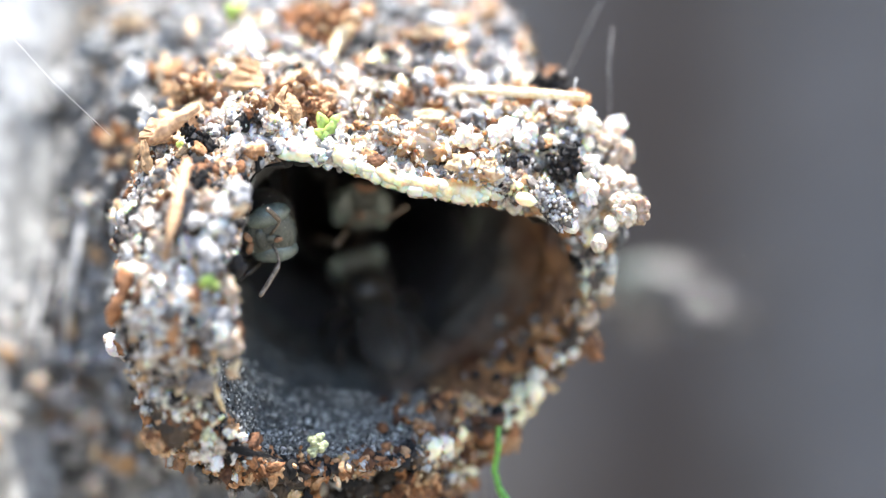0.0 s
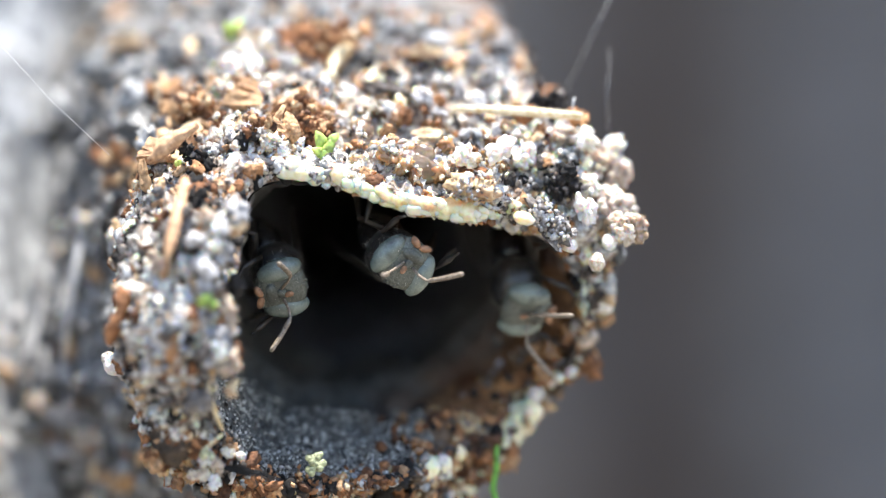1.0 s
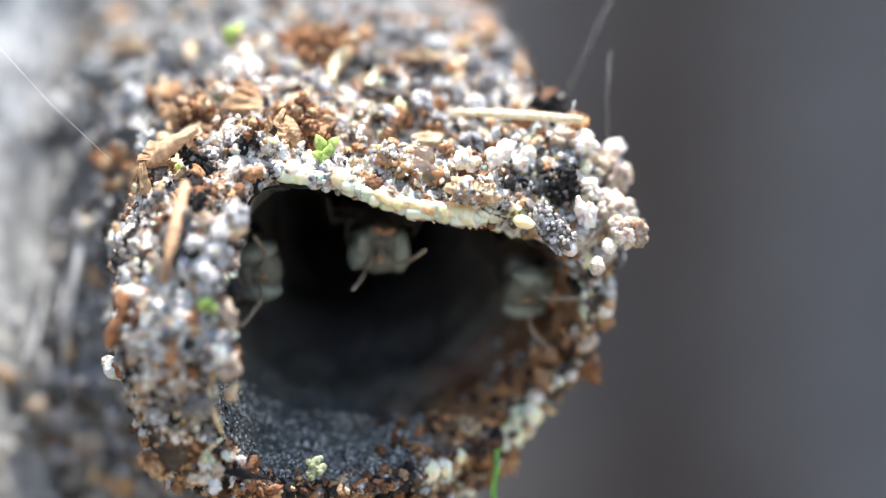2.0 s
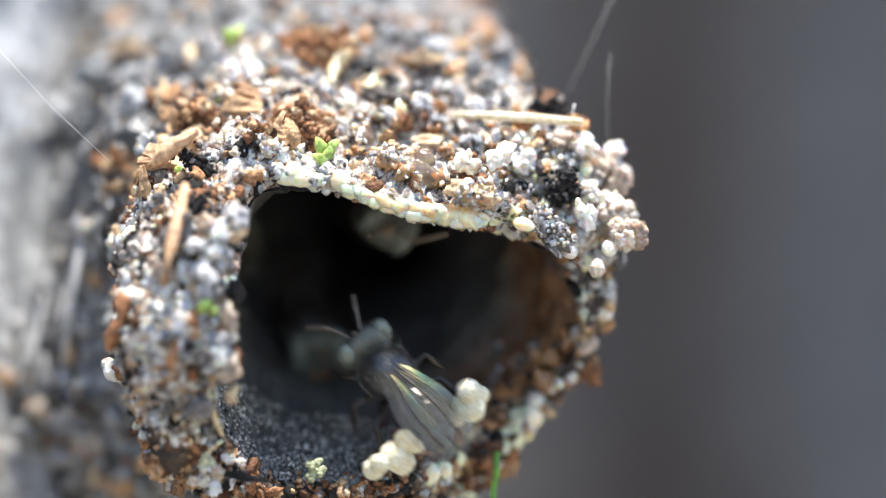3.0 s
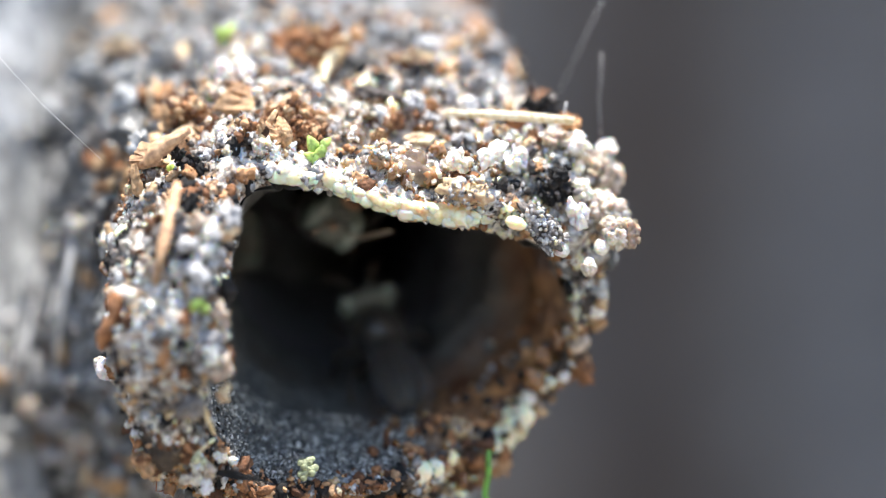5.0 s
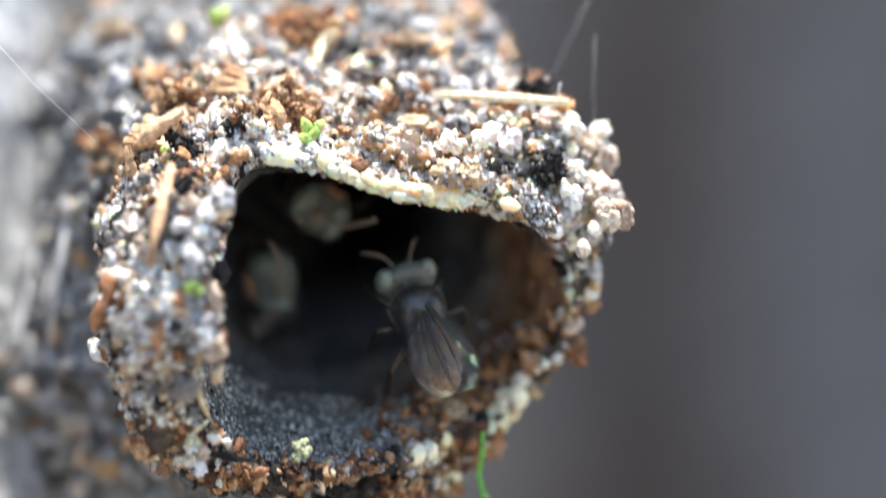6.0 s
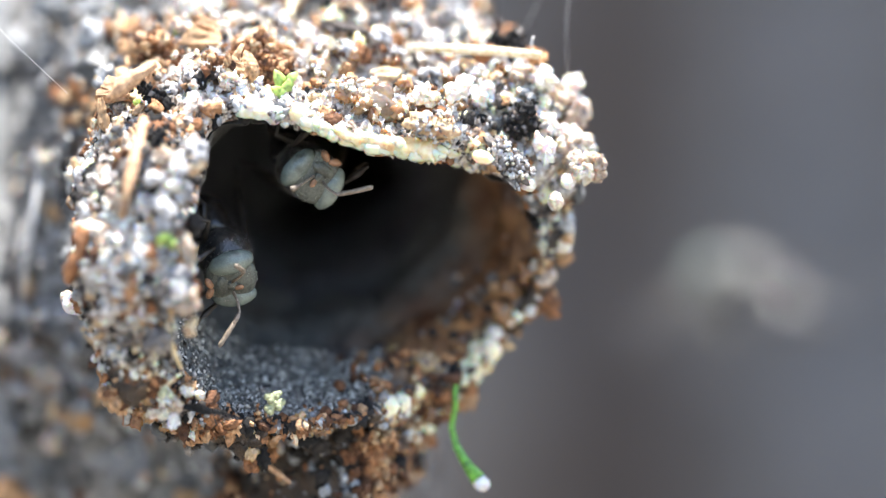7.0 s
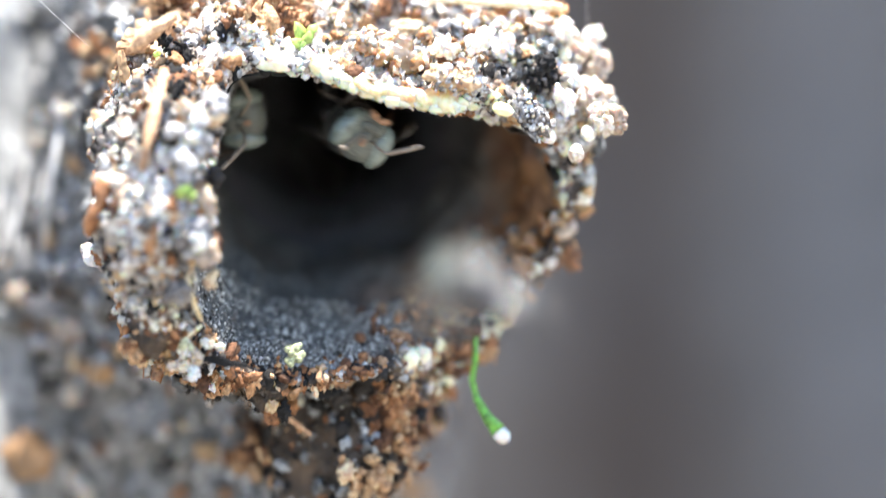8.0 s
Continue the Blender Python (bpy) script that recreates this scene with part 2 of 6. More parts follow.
def template(kind, seed, finer=0):
    """A piece of unit size: verts and faces."""
    rnd = random.Random(seed)
    bm = bmesh.new()
    if kind in ("cluster", "knob"):
        # a knobbly crumb: the outline of many little balls stuck together
        knobs = [(Vector((rnd.gauss(0, 1), rnd.gauss(0, 1), rnd.gauss(0, 1))).normalized() * rnd.uniform(0.45, 0.85), rnd.uniform(0.26, 0.48) * (1 - 0.35 * finer)) for _ in range(13 + 22 * finer)]
        knob_ball(bm, knobs, 0.42, (3 + finer) if kind == "cluster" else 2 + finer)
        bmesh.ops.scale(bm, vec=(rnd.uniform(0.9, 1.5), rnd.uniform(0.7, 1.1), rnd.uniform(0.6, 1.0)), verts=bm.verts)
        rough, sc = 0.16, 3.2
    elif kind == "chip":
        bmesh.ops.create_cube(bm, size=1.6)
        bmesh.ops.subdivide_edges(bm, edges=bm.edges, cuts=2 + 4 * finer, use_grid_fill=True)
        for v in bm.verts:
            v.co.y *= 1 - 0.45 * (v.co.x / 0.8) ** 2 * rnd.uniform(0.6, 1.2)
            v.co.z *= 1 - 0.5 * (v.co.x / 0.8) ** 2
        bmesh.ops.scale(bm, vec=(1.2, rnd.uniform(0.5, 0.8), rnd.uniform(0.22, 0.4)), verts=bm.verts)
        rough, sc = 0.34, 1.3
    else:
        bmesh.ops.create_icosphere(bm, subdivisions=finer + (2 if kind in ("bead", "pebble", "lump") else 1), radius=1.0)
        rough, sc = {"bead": (0.16, 1.3), "pebble": (0.5, 1.5), "lump": (0.75, 1.9), "crumb": (0.8, 1.5)}[kind]
        if kind != "bead":
            bmesh.ops.scale(bm, vec=(rnd.uniform(0.9, 1.5), rnd.uniform(0.6, 1.0), rnd.uniform(0.45, 1.0)), verts=bm.verts)
    off = Vector((rnd.uniform(0, 90), rnd.uniform(0, 90), rnd.uniform(0, 90)))
    for v in bm.verts:
        v.co += v.co.normalized() * rough * fractal(v.co + off, sc, 3 + finer)
    bm.verts.index_update()
    out = (np.array([v.co[:] for v in bm.verts]), [[v.index for v in f.verts] for f in bm.faces])
    bm.free()
    return out


SHAPES = {k: [template(k, 31 * i + len(k)) for i in range(6)] for k in ("cluster", "knob", "chip", "bead", "pebble", "lump", "crumb")}

FINE = {k: [template(k, 31 * i + len(k), 1) for i in range(6)] for k in SHAPES}


def spin(rnd):
    return Euler((rnd.uniform(0, 6.28), rnd.uniform(0, 6.28), rnd.uniform(0, 6.28))).to_matrix()


class Pile:
    """Many small pieces gathered into one mesh."""
    def __init__(self):
        self.v, self.f, self.n, self.round = [], [], 0, []

    def add(self, kind, place, size, rnd, turn=None):
        v, f = SHAPES[kind][rnd.randrange(6)]
        r = np.array(turn if turn is not None else spin(rnd))
        self.v.append((v * size) @ r.T + np.array(place))
        self.f += [[i + self.n for i in face] for face in f]
        self.n += len(v)
        self.round += [kind != "chip"] * len(f)

    def mesh(self, name):
        me = mesh_from(name, np.concatenate(self.v) * MM, self.f)
        me.polygons.foreach_set("use_smooth", self.round)
        return me


# ---- setting ----
def grid_faces(rows, cols, base=0, flip=False):
    f = []
    for i in range(rows):
        for j in range(cols):
            q = [base + i * cols + j, base + i * cols + (j + 1) % cols, base + (i + 1) * cols + (j + 1) % cols, base + (i + 1) * cols + j]
            f.append(q[::-1] if flip else q)
    return f


def trunk_place(a, z):
    """A point of the host trunk's skin (mm): angle round the trunk and height."""
    p = Vector((math.cos(a), math.sin(a), 0))
    r = 75 + 1.5 * fractal((p.x * 2.2, p.y * 2.2, z * 0.012), 1.6) + 1.1 * fractal((p.x * 14, p.y * 14, z * 0.05), 1.5) + 0.45 * fractal((p.x * 60, p.y * 60, z * 0.22), 1.5)
    return Vector((-78 - 0.05 * z + r * p.x, 43 + 0.22 * z + r * p.y, z))


def build_setting():
    # host trunk behind the nest
    angles = [-0.75 + 0.9 * k / 280 for k in range(280)] + [0.15 + (math.tau - 0.9) * k / 140 for k in range(140)]
    heights = [-330 + 270 * k / 36 for k in range(36)] + [-60 + 0.8 * k for k in range(150)] + [60 + 1700 * (k / 50) ** 1.5 for k in range(51)]
    verts = [trunk_place(a, z) * MM for z in heights for a in angles]
    me = mesh_from("tree_trunk", verts, grid_faces(len(heights) - 1, len(angles)) + [[(len(heights) - 1) * len(angles) + k for k in range(len(angles))]])
    trunk = tagged(part("tree_trunk", me, M_TRUNK), "weathered grey brown tree trunk behind the nest", "tree trunk", kind="structure")
    # grit, bark bits and pale specks caught in the bark near the nest
    rnd = random.Random(21)
    for name, mat, count, lo, hi in (("bark_grit", M_GREY, 800, 0.08, 0.26), ("bark_dust", M_STONE, 700, 0.10, 0.34), ("pale_grit", M_WHITE, 260, 0.08, 0.30), ("wood_grit", M_TAN, 36, 0.12, 0.4)):
        heap = Pile()
        for _ in range(count):
            heap.add(rnd.choice(("lump", "crumb", "chip")), trunk_place(rnd.uniform(-0.62, -0.05), rnd.uniform(-16, 12)), lo + (hi - lo) * rnd.random() ** 2.5, rnd)
        part(name, heap.mesh(name), mat, trunk, smooth=False, kind="stuff")
    # second trunk far behind
    bm = bmesh.new()
    grid = []
    for z in [-330 + 12 * k for k in range(60)] + [390 + 1500 * k / 20 for k in range(1, 21)]:
        row = []
        for j in range(160):
            a = math.tau * j / 160
            p = Vector((math.cos(a), math.sin(a), 0))
            r = 210 + 6 * fractal((p.x * 4, p.y * 4, z * 0.006), 1.5) + 3 * fractal((p.x * 14, p.y * 14, z * 0.012), 1.0)
            row.append(bm.verts.new(((70 + r * p.x) * MM, (530 + r * p.y) * MM, z * MM)))
        grid.append(row)
    for a, b in zip(grid, grid[1:]):
        for j in range(160):
            bm.faces.new((a[j], a[(j + 1) % 160], b[(j + 1) % 160], b[j]))
    bm.faces.new(grid[-1])
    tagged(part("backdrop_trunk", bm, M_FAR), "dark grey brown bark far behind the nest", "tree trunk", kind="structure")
    # ground out of view, toned pale to bounce sunlight up under the funnel
    bm = bmesh.new()
    bmesh.ops.create_grid(bm, x_segments=120, y_segments=120, size=1.0)
    for v in bm.verts:
        v.co.x, v.co.y = v.co.x * 1.2 + 150 * v.co.x ** 5, v.co.y * 1.2 + 150 * v.co.y ** 5
        v.co.z = -0.3 + 0.02 * fractal(v.co, 3.0)
    tagged(part("ground", bm, M_SOILGROUND), "dry brown leaf litter round the trunk", "ground", kind="structure")


build_setting()

# ---- the nest entrance: a funnel of resin and debris ----
# each ring: centre x, depth y, centre z, radii at sixteen directions, anticlockwise from the right (mm)
RINGS = {
    "out_rim": (-1.30, 0, -1.92, [4.95, 5.75, 4.6, 3.6, 3.5, 4.3, 5.55, 6.4, 6.15, 6.15, 5.8, 4.5, 3.95, 3.78, 4.1, 4.4]),
    "out_bulge": (-1.31, 1.5, -1.94, [5.05, 6.1, 6.1, 4.5, 4.25, 4.95, 6.45, 6.7, 6.3, 6.3, 5.95, 4.6, 4.05, 3.9, 4.2, 4.5]),
    "out_neck": (-2.34, 5, -1.13, [4.95, 5.8, 6.7, 5.9, 5.6, 6.1, 6.6, 6.1, 5.7, 5.6, 5.2, 4.9, 8.0, 6.2, 4.5, 4.6]),
    "out_waist": (-3.84, 10, -0.13, [5.32, 6.01, 7.56, 6.9, 6.42, 6.64, 6.97, 6.27, 6.2, 7.6, 9.2, 10.2, 10.4, 8.54, 6.15, 5.33]),
    "out_base": (-5.14, 20, -0.57, [6.05, 6.83, 8.64, 9.75, 9.01, 9.25, 8.93, 7.34, 6.65, 7.05, 8.24, 10.85, 12.03, 10.85, 7.66, 6.29]),
    "out_root": (-6.65, 42, -0.64, [8.2, 9.0, 10.9, 13.4, 13.66, 13.24, 13.86, 11.35, 10.25, 10.52, 11.74, 15.74, 16.8, 14.74, 10.68, 8.71]),
    "in_rim": (-1.30, 0, -1.92, [4.68, 4.59, 3.46, 2.85, 2.93, 3.68, 4.65, 3.93, 3.95, 4.58, 4.8, 4.12, 3.73, 3.61, 3.84, 4.19]),
    "in_front": (-1.59, 3, -1.16, [4.07, 4.13, 3.41, 2.95, 2.95, 3.35, 3.9, 3.95, 3.88, 4.02, 3.97, 3.53, 3.24, 3.19, 3.3, 3.64]),
    "in_mid": (-2.11, 8, -0.20, [3.08, 3.21, 3.05, 2.79, 2.85, 2.99, 3.25, 3.52, 3.25, 3.17, 3.13, 2.98, 2.8, 2.8, 2.78, 2.89]),
    "in_deep": (-2.87, 16, 0.87, [2.89, 2.95, 2.79, 2.67, 2.54, 2.6, 2.73, 2.83, 2.78, 2.68, 2.6, 2.64, 2.63, 2.69, 2.77, 2.93]),
    "in_end": (-3.17, 33, 1.93, [2.86, 2.94, 2.92, 2.78, 2.64, 2.68, 2.78, 2.85, 2.85, 2.73, 2.63, 2.58, 2.54, 2.67, 2.78, 2.93]),
}
LIP = [3.4, 2.4, 1.0, 0.4, 0.0, -0.1, -0.4, -1.9, -3.3, -2.2, 0.0, 0.6, 1.0, 2.3, 4.0, 4.1]   # how far the lip lies back, by direction


def wave(values, a):
    """A smooth closed curve through sixteen values."""
    n = len(values)
    u = (a / math.tau * n) % n
    i, f = int(u), (a / math.tau * n) % 1.0
    p0, p1, p2, p3 = (values[(i + k) % n] for k in (-1, 0, 1, 2))
    return p1 + 0.5 * f * (p2 - p0 + f * (2 * p0 - 5 * p1 + 4 * p2 - p3 + f * (3 * (p1 - p2) + p3 - p0)))


def ring_point(name, a):
    cx, y, cz, radii = RINGS[name]
    r = wave(radii, a)
    lip = wave(LIP, a) * max(0.0, 1.0 - y / 5.0)
    if name == "out_neck":
        lip -= 2.4 * math.exp(-((a - 4.76) / 0.26) ** 2)
    return Vector((cx + r * math.cos(a), y + lip, cz + r * math.sin(a)))


def loft(names, a, v):
    """A point on the skin that runs through the named rings; v from 0 to 1."""
    n = len(names) - 1
    i = min(int(v * n), n - 1)
    f = v * n - i
    p = [ring_point(names[min(max(i + k, 0), n)], a) for k in (-1, 0, 1, 2)]
    return p[1] + 0.5 * f * (p[2] - p[0] + f * (2 * p[0] - 5 * p[1] + 4 * p[2] - p[3] + f * (3 * (p[1] - p[2]) + p[3] - p[0])))


OUTER = ["out_rim", "out_bulge", "out_neck", "out_waist", "out_base", "out_root"]
INNER = ["in_rim", "in_front", "in_mid", "in_deep", "in_end"]


def knobbly(p):
    """Little bulges grown together, at two sizes (mm)."""
    q = p + Vector((fractal(p, 1.5, 2), fractal(p, 1.6, 2), fractal(p, 1.7, 2))) * 0.25
    a, b = noise.voronoi(q * 3.0)[0][0], noise.voronoi(q * 6.5)[0][0]
    return 0.26 * (0.5 - a) + 0.13 * (0.5 - b)


def skin(rings, rows, cols, rough, inward):
    pts = np.zeros((rows + 1, cols, 3))
    for i in range(rows + 1):
        v = (i / rows) ** 1.6
        for j in range(cols):
            p = loft(rings, math.tau * j / cols, v)
            pts[i, j] = p
    du = np.roll(pts, -1, 1) - np.roll(pts, 1, 1)
    dv = np.gradient(pts, axis=0)
    nrm = np.cross(du, dv)
    nrm /= np.linalg.norm(nrm, axis=2, keepdims=True) + 1e-12
    if inward:
        nrm = -nrm
    for i in range(rows + 1):
        for j in range(cols):
            p = Vector(pts[i, j])
            k = rough * (0.55 * fractal(p, 0.7, 2) + 0.26 * fractal(p, 2.4, 2) + 0.10 * fractal(p, 7.0, 1))
            if inward:
                turn = abs((math.tau * j / cols - math.radians(318) + math.pi) % math.tau - math.pi)
                k += 0.55 * math.exp(-((p.y - 5.2) / 0.75) ** 2) * max(0.0, min(1.0, (math.radians(75) - turn) / 0.5)) * (1 + 0.6 * fractal(p, 1.5, 2))
            if not inward and p.y < 9:
                k += knobbly(p) * min(1.0, i / 12)
            pts[i, j] += nrm[i, j] * k
    return pts, nrm


OUT_P, OUT_N = skin(OUTER, 210, 480, 1.0, False)
IN_P, IN_N = skin(INNER, 90, 220, 0.55, True)


nest = tagged(new("nest_entrance"), "crumbly funnel of resin, bark crumbs and sand round a dark hole", "bee nest")


def build_shell():
    rows, cols = OUT_P.shape[0] - 1, OUT_P.shape[1]
    split = 124
    part("outer_wall", mesh_from("outer_wall", OUT_P[:split + 1].reshape(-1, 3) * MM, grid_faces(split, cols)), M_CRUST, nest, "pale crumbly crust of fused debris")
    far = 160
    part("back_wall", mesh_from("back_wall", OUT_P[split:far + 1].reshape(-1, 3) * MM, grid_faces(far - split, cols)), M_SHELL, nest, "crumbly grey brown debris wall")
    part("root_wall", mesh_from("root_wall", OUT_P[far:].reshape(-1, 3) * MM, grid_faces(rows - far, cols)), M_ROOT, nest, "grey weathered root of the funnel")
    rows, cols = IN_P.shape[0] - 1, IN_P.shape[1]
    v = np.concatenate([IN_P.reshape(-1, 3), IN_P[-1].mean(0)[None] + np.array([[0, 1.5, 0]])])
    f = grid_faces(rows, cols, flip=True) + [[rows * cols + j, len(v) - 1, rows * cols + (j + 1) % cols] for j in range(cols)]
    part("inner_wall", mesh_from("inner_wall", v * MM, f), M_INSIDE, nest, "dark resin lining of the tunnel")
    # lip between the two
    n, k = 480, 36
    pts = []
    for i in range(k + 1):
        f = i / k
        for j in range(n):
            a = math.tau * j / n
            o, q = Vector(OUT_P[0, j]), ring_point("in_rim", a)
            p = o.lerp(q, f)
            p.y -= math.sin(math.pi * f) * (0.25 + 0.16 * (o - q).length) - 0.22 * fractal(p, 1.2, 3) - 0.08 * fractal(p, 5.0, 1)
            p.y -= 1.2 * knobbly(p) * math.sin(math.pi * f)
            pts.append(p * MM)
    part("lip", mesh_from("lip", pts, grid_faces(k, n, flip=True)), M_CRUST, nest, "thick uneven lip of packed crumbs")


build_shell()


# ---- crumbs, beads and chips that make up the funnel ----
KINDS = {
    # kind: material, shape choices, size range (mm), singular name, label of the joined rest
    "white": (M_WHITE, ("knob", "crumb", "crumb", "crumb"), (0.03, 0.16), "resin_crumb"),
    "wax": (M_WAX, ("lump", "lump"), (0.10, 0.24), "wax_bead"),
    "amber": (M_AMBER, ("lump", "lump"), (0.10, 0.24), "amber_bead"),
    "bark": (M_BARK, ("chip", "knob", "knob", "crumb"), (0.05, 0.28), "bark_chip"),
    "tan": (M_TAN, ("chip", "chip", "chip"), (0.05, 0.34), "wood_flake"),
    "soil": (M_SOIL, ("crumb", "knob", "knob"), (0.04, 0.17), "soil_crumb"),
    "grey": (M_GREY, ("lump", "crumb", "crumb"), (0.04, 0.16), "sand_grain"),
    "stone": (M_STONE, ("pebble", "lump"), (0.06, 0.24), "stone"),
    "coal": (M_COAL, ("lump", "chip"), (0.10, 0.25), "charcoal_bit"),
}
piles = {k: Pile() for k in KINDS}
singles = {k: 0 for k in KINDS}
SINGLE_MESH = {}


def single(kind, shape, idx, place, size, turn, label=""):
    """One piece as a part of its own; alike pieces share a mesh."""
    key = (kind, shape, idx)
    mat, _, _, name = KINDS[kind]
    if key not in SINGLE_MESH:
        v, f = FINE[shape][idx]
        me = mesh_from(name, v, f)
        me.materials.append(OBJECT_MATS[kind])
        me.polygons.foreach_set("use_smooth", [shape != "chip"] * len(me.polygons))
        SINGLE_MESH[key] = me
    ob = part(name, SINGLE_MESH[key], None, nest, label, smooth=False)
    s = size if isinstance(size, (tuple, list)) else (size,) * 3
    ob.matrix_basis = Matrix.Translation(Vector(place) * MM) @ turn.to_4x4() @ Matrix.Diagonal((s[0] * MM, s[1] * MM, s[2] * MM, 1))
    return ob


def object_material(m, name):
    """The same surface, varied from object to object."""
    c = m.copy()
    c.name = name
    nt = c.node_tree
    geo = [n for n in nt.nodes if n.type == "NEW_GEOMETRY"][0]
    info = nt.nodes.new("ShaderNodeObjectInfo")
    target = geo.outputs["Random Per Island"].links[0].to_socket
    nt.links.new(info.outputs["Random"], target)
    for n in nt.nodes:
        if n.type in ("TEX_NOISE", "TEX_VORONOI"):
            n.inputs["Scale"].default_value *= MM * 0.25
    return c


OBJECT_MATS = {k: object_material(v[0], v[0].name + " piece") for k, v in KINDS.items()}


def mixture(p, back):
    """Shares of each kind of crumb at a place on the funnel."""
    n1, n2 = fractal(p, 0.5, 3), fractal(p + Vector((40, 7, 3)), 0.65, 3)
    if back > 8.5:
        w = dict(white=0.06, wax=0.0, amber=0.0, bark=0.08, tan=0.04, soil=0.50, grey=0.20, coal=0.07)
    elif p.z < -4.6 and p.x > 0.2:
        w = dict(white=0.03, wax=0.03, amber=0.22, bark=0.34, tan=0.02, soil=0.30, grey=0.0, coal=0.10, stone=0.0)
    elif p.z < -5.4 and p.x < -1.0 - 0.3 * (p.z + 5.4) and p.y > 1.0:
        w = dict(white=0.02, wax=0.0, amber=0.0, bark=0.05, tan=0.03, soil=0.44, grey=0.02, coal=0.28, stone=0.16)
    elif p.z < -4.6:
        w = dict(white=0.03, wax=0.0, amber=0.05, bark=0.34, tan=0.02, soil=0.38, grey=0.02, coal=0.16)
    elif p.x < -3.2 and p.z > 1.0:
        w = dict(white=0.42, wax=0.01, amber=0.0, bark=0.17, tan=0.12, soil=0.15, grey=0.09, coal=0.04)
    elif p.x < -4.5:
        w = dict(white=0.42, wax=0.02, amber=0.0, bark=0.06, tan=0.05, soil=0.26, grey=0.12, coal=0.08)
    elif p.x > 1.6 and p.z < -1.3:
        w = dict(white=0.06, wax=0.03, amber=0.28, bark=0.16, tan=0.01, soil=0.34, grey=0.0, coal=0.12, stone=0.0)
    elif p.x > 2.0:
        w = dict(white=0.72, wax=0.03, amber=0.03, bark=0.03, tan=0.02, soil=0.07, grey=0.10, coal=0.02)
    else:
        w = dict(white=0.64, wax=0.04, amber=0.05, bark=0.035, tan=0.025, soil=0.12, grey=0.12, coal=0.02)
    if 5.0 < p.y <= 8.5 and p.x >= -4.2 and p.z > 0:
        w = dict(white=0.10, wax=0.0, amber=0.05, bark=0.12, tan=0.05, soil=0.34, grey=0.12, coal=0.03, stone=0.24)
    if p.y > 5.5 and p.x < -4.2:
        w = dict(white=0.06, wax=0.0, amber=0.0, bark=0.04, tan=0.05, soil=0.30, grey=0.08, coal=0.04, stone=0.42)
    if p.x < -4.5 and p.z < -3.0 and p.y > 3.0:
        w = dict(white=0.10, wax=0.0, amber=0.0, bark=0.04, tan=0.04, soil=0.22, grey=0.22, coal=0.05, stone=0.33)
    if p.x < -6.0 and p.y > 4.0 and p.z < 1.5:
        w = dict(white=0.10, wax=0.0, amber=0.0, bark=0.02, tan=0.03, soil=0.14, grey=0.34, coal=0.03, stone=0.34)
    if p.x < -5.6 and p.y > 1.2 and p.z < 1.0:
        w = dict(white=0.12, wax=0.0, amber=0.0, bark=0.03, tan=0.03, soil=0.14, grey=0.36, coal=0.04, stone=0.28)
    if p.z < -6.3 and p.y > 1.5 and -5.2 < p.x < -1.1:
        w = dict(white=0.02, wax=0.0, amber=0.0, bark=0.06, tan=0.02, soil=0.50, grey=0.10, coal=0.18, stone=0.14)
    w.setdefault("stone", 0.05)
    w["white"] *= max(0.1, 1 + 3.2 * n1)
    w["bark"] *= max(0.05, 1 + 3.2 * n2)
    w["tan"] *= max(0.1, 1 + 1.5 * n2)
    w["soil"] *= max(0.1, 1 - 2.8 * n1)
    w["coal"] *= max(0.0, 1 - 3.0 * n1)
    w["grey"] *= max(0.1, 1 - 2.0 * n2)
    return w


def scatter():
    rnd = random.Random(5)
    rows, cols = OUT_P.shape[:2]
    cells = []
    for i in range(rows - 1):
        for j in range(cols):
            p, q, r = OUT_P[i, j], OUT_P[i + 1, j], OUT_P[i, (j + 1) % cols]
            area = float(np.linalg.norm(np.cross(q - p, r - p)))
            y = p[1]
            dens = 1.0 if y < 6 else 0.75 if y < 10 else 0.07 if y < 24 else 0.02
            if p[2] < -7.5 or (p[0] < -8.5):
                dens *= 0.5
            if p[2] < -5.8 and p[0] < -1.5:
                dens *= 0.5
            cells.append((area * dens, i, j))
    weights = np.array([c[0] for c in cells])
    cum = np.cumsum(weights)
    npick = 19500
    for _ in range(npick):
        _, i, j = cells[int(np.searchsorted(cum, rnd.random() * cum[-1]))]
        fi, fj = rnd.random(), rnd.random()
        j2 = (j + 1) % cols
        p = (OUT_P[i, j] * (1 - fi) + OUT_P[i + 1, j] * fi) * (1 - fj) + (OUT_P[i, j2] * (1 - fi) + OUT_P[i + 1, j2] * fi) * fj
        if p[0] > 0.8 and p[2] < -1.3 and rnd.random() < 0.5:
            continue
        lay(Vector(p), Vector(OUT_N[i, j]), rnd, 1.0)
    # the lip
    for _ in range(14500):
        a = rnd.random() * math.tau
        o, q = ring_point("out_rim", a), ring_point("in_rim", a)
        if rnd.random() * 3.0 > (o - q).length:
            continue
        if 4.95 < a < 6.2 and rnd.random() < 0.8:
            continue
        f = rnd.random() * 0.98
        p = o.lerp(q, f)
        p.y -= math.sin(math.pi * f) * (0.25 + 0.16 * (o - q).length) - 0.1 * fractal(p, 1.2, 3)
        lay(p, Vector((0, -1, 0)), rnd, 0.9)


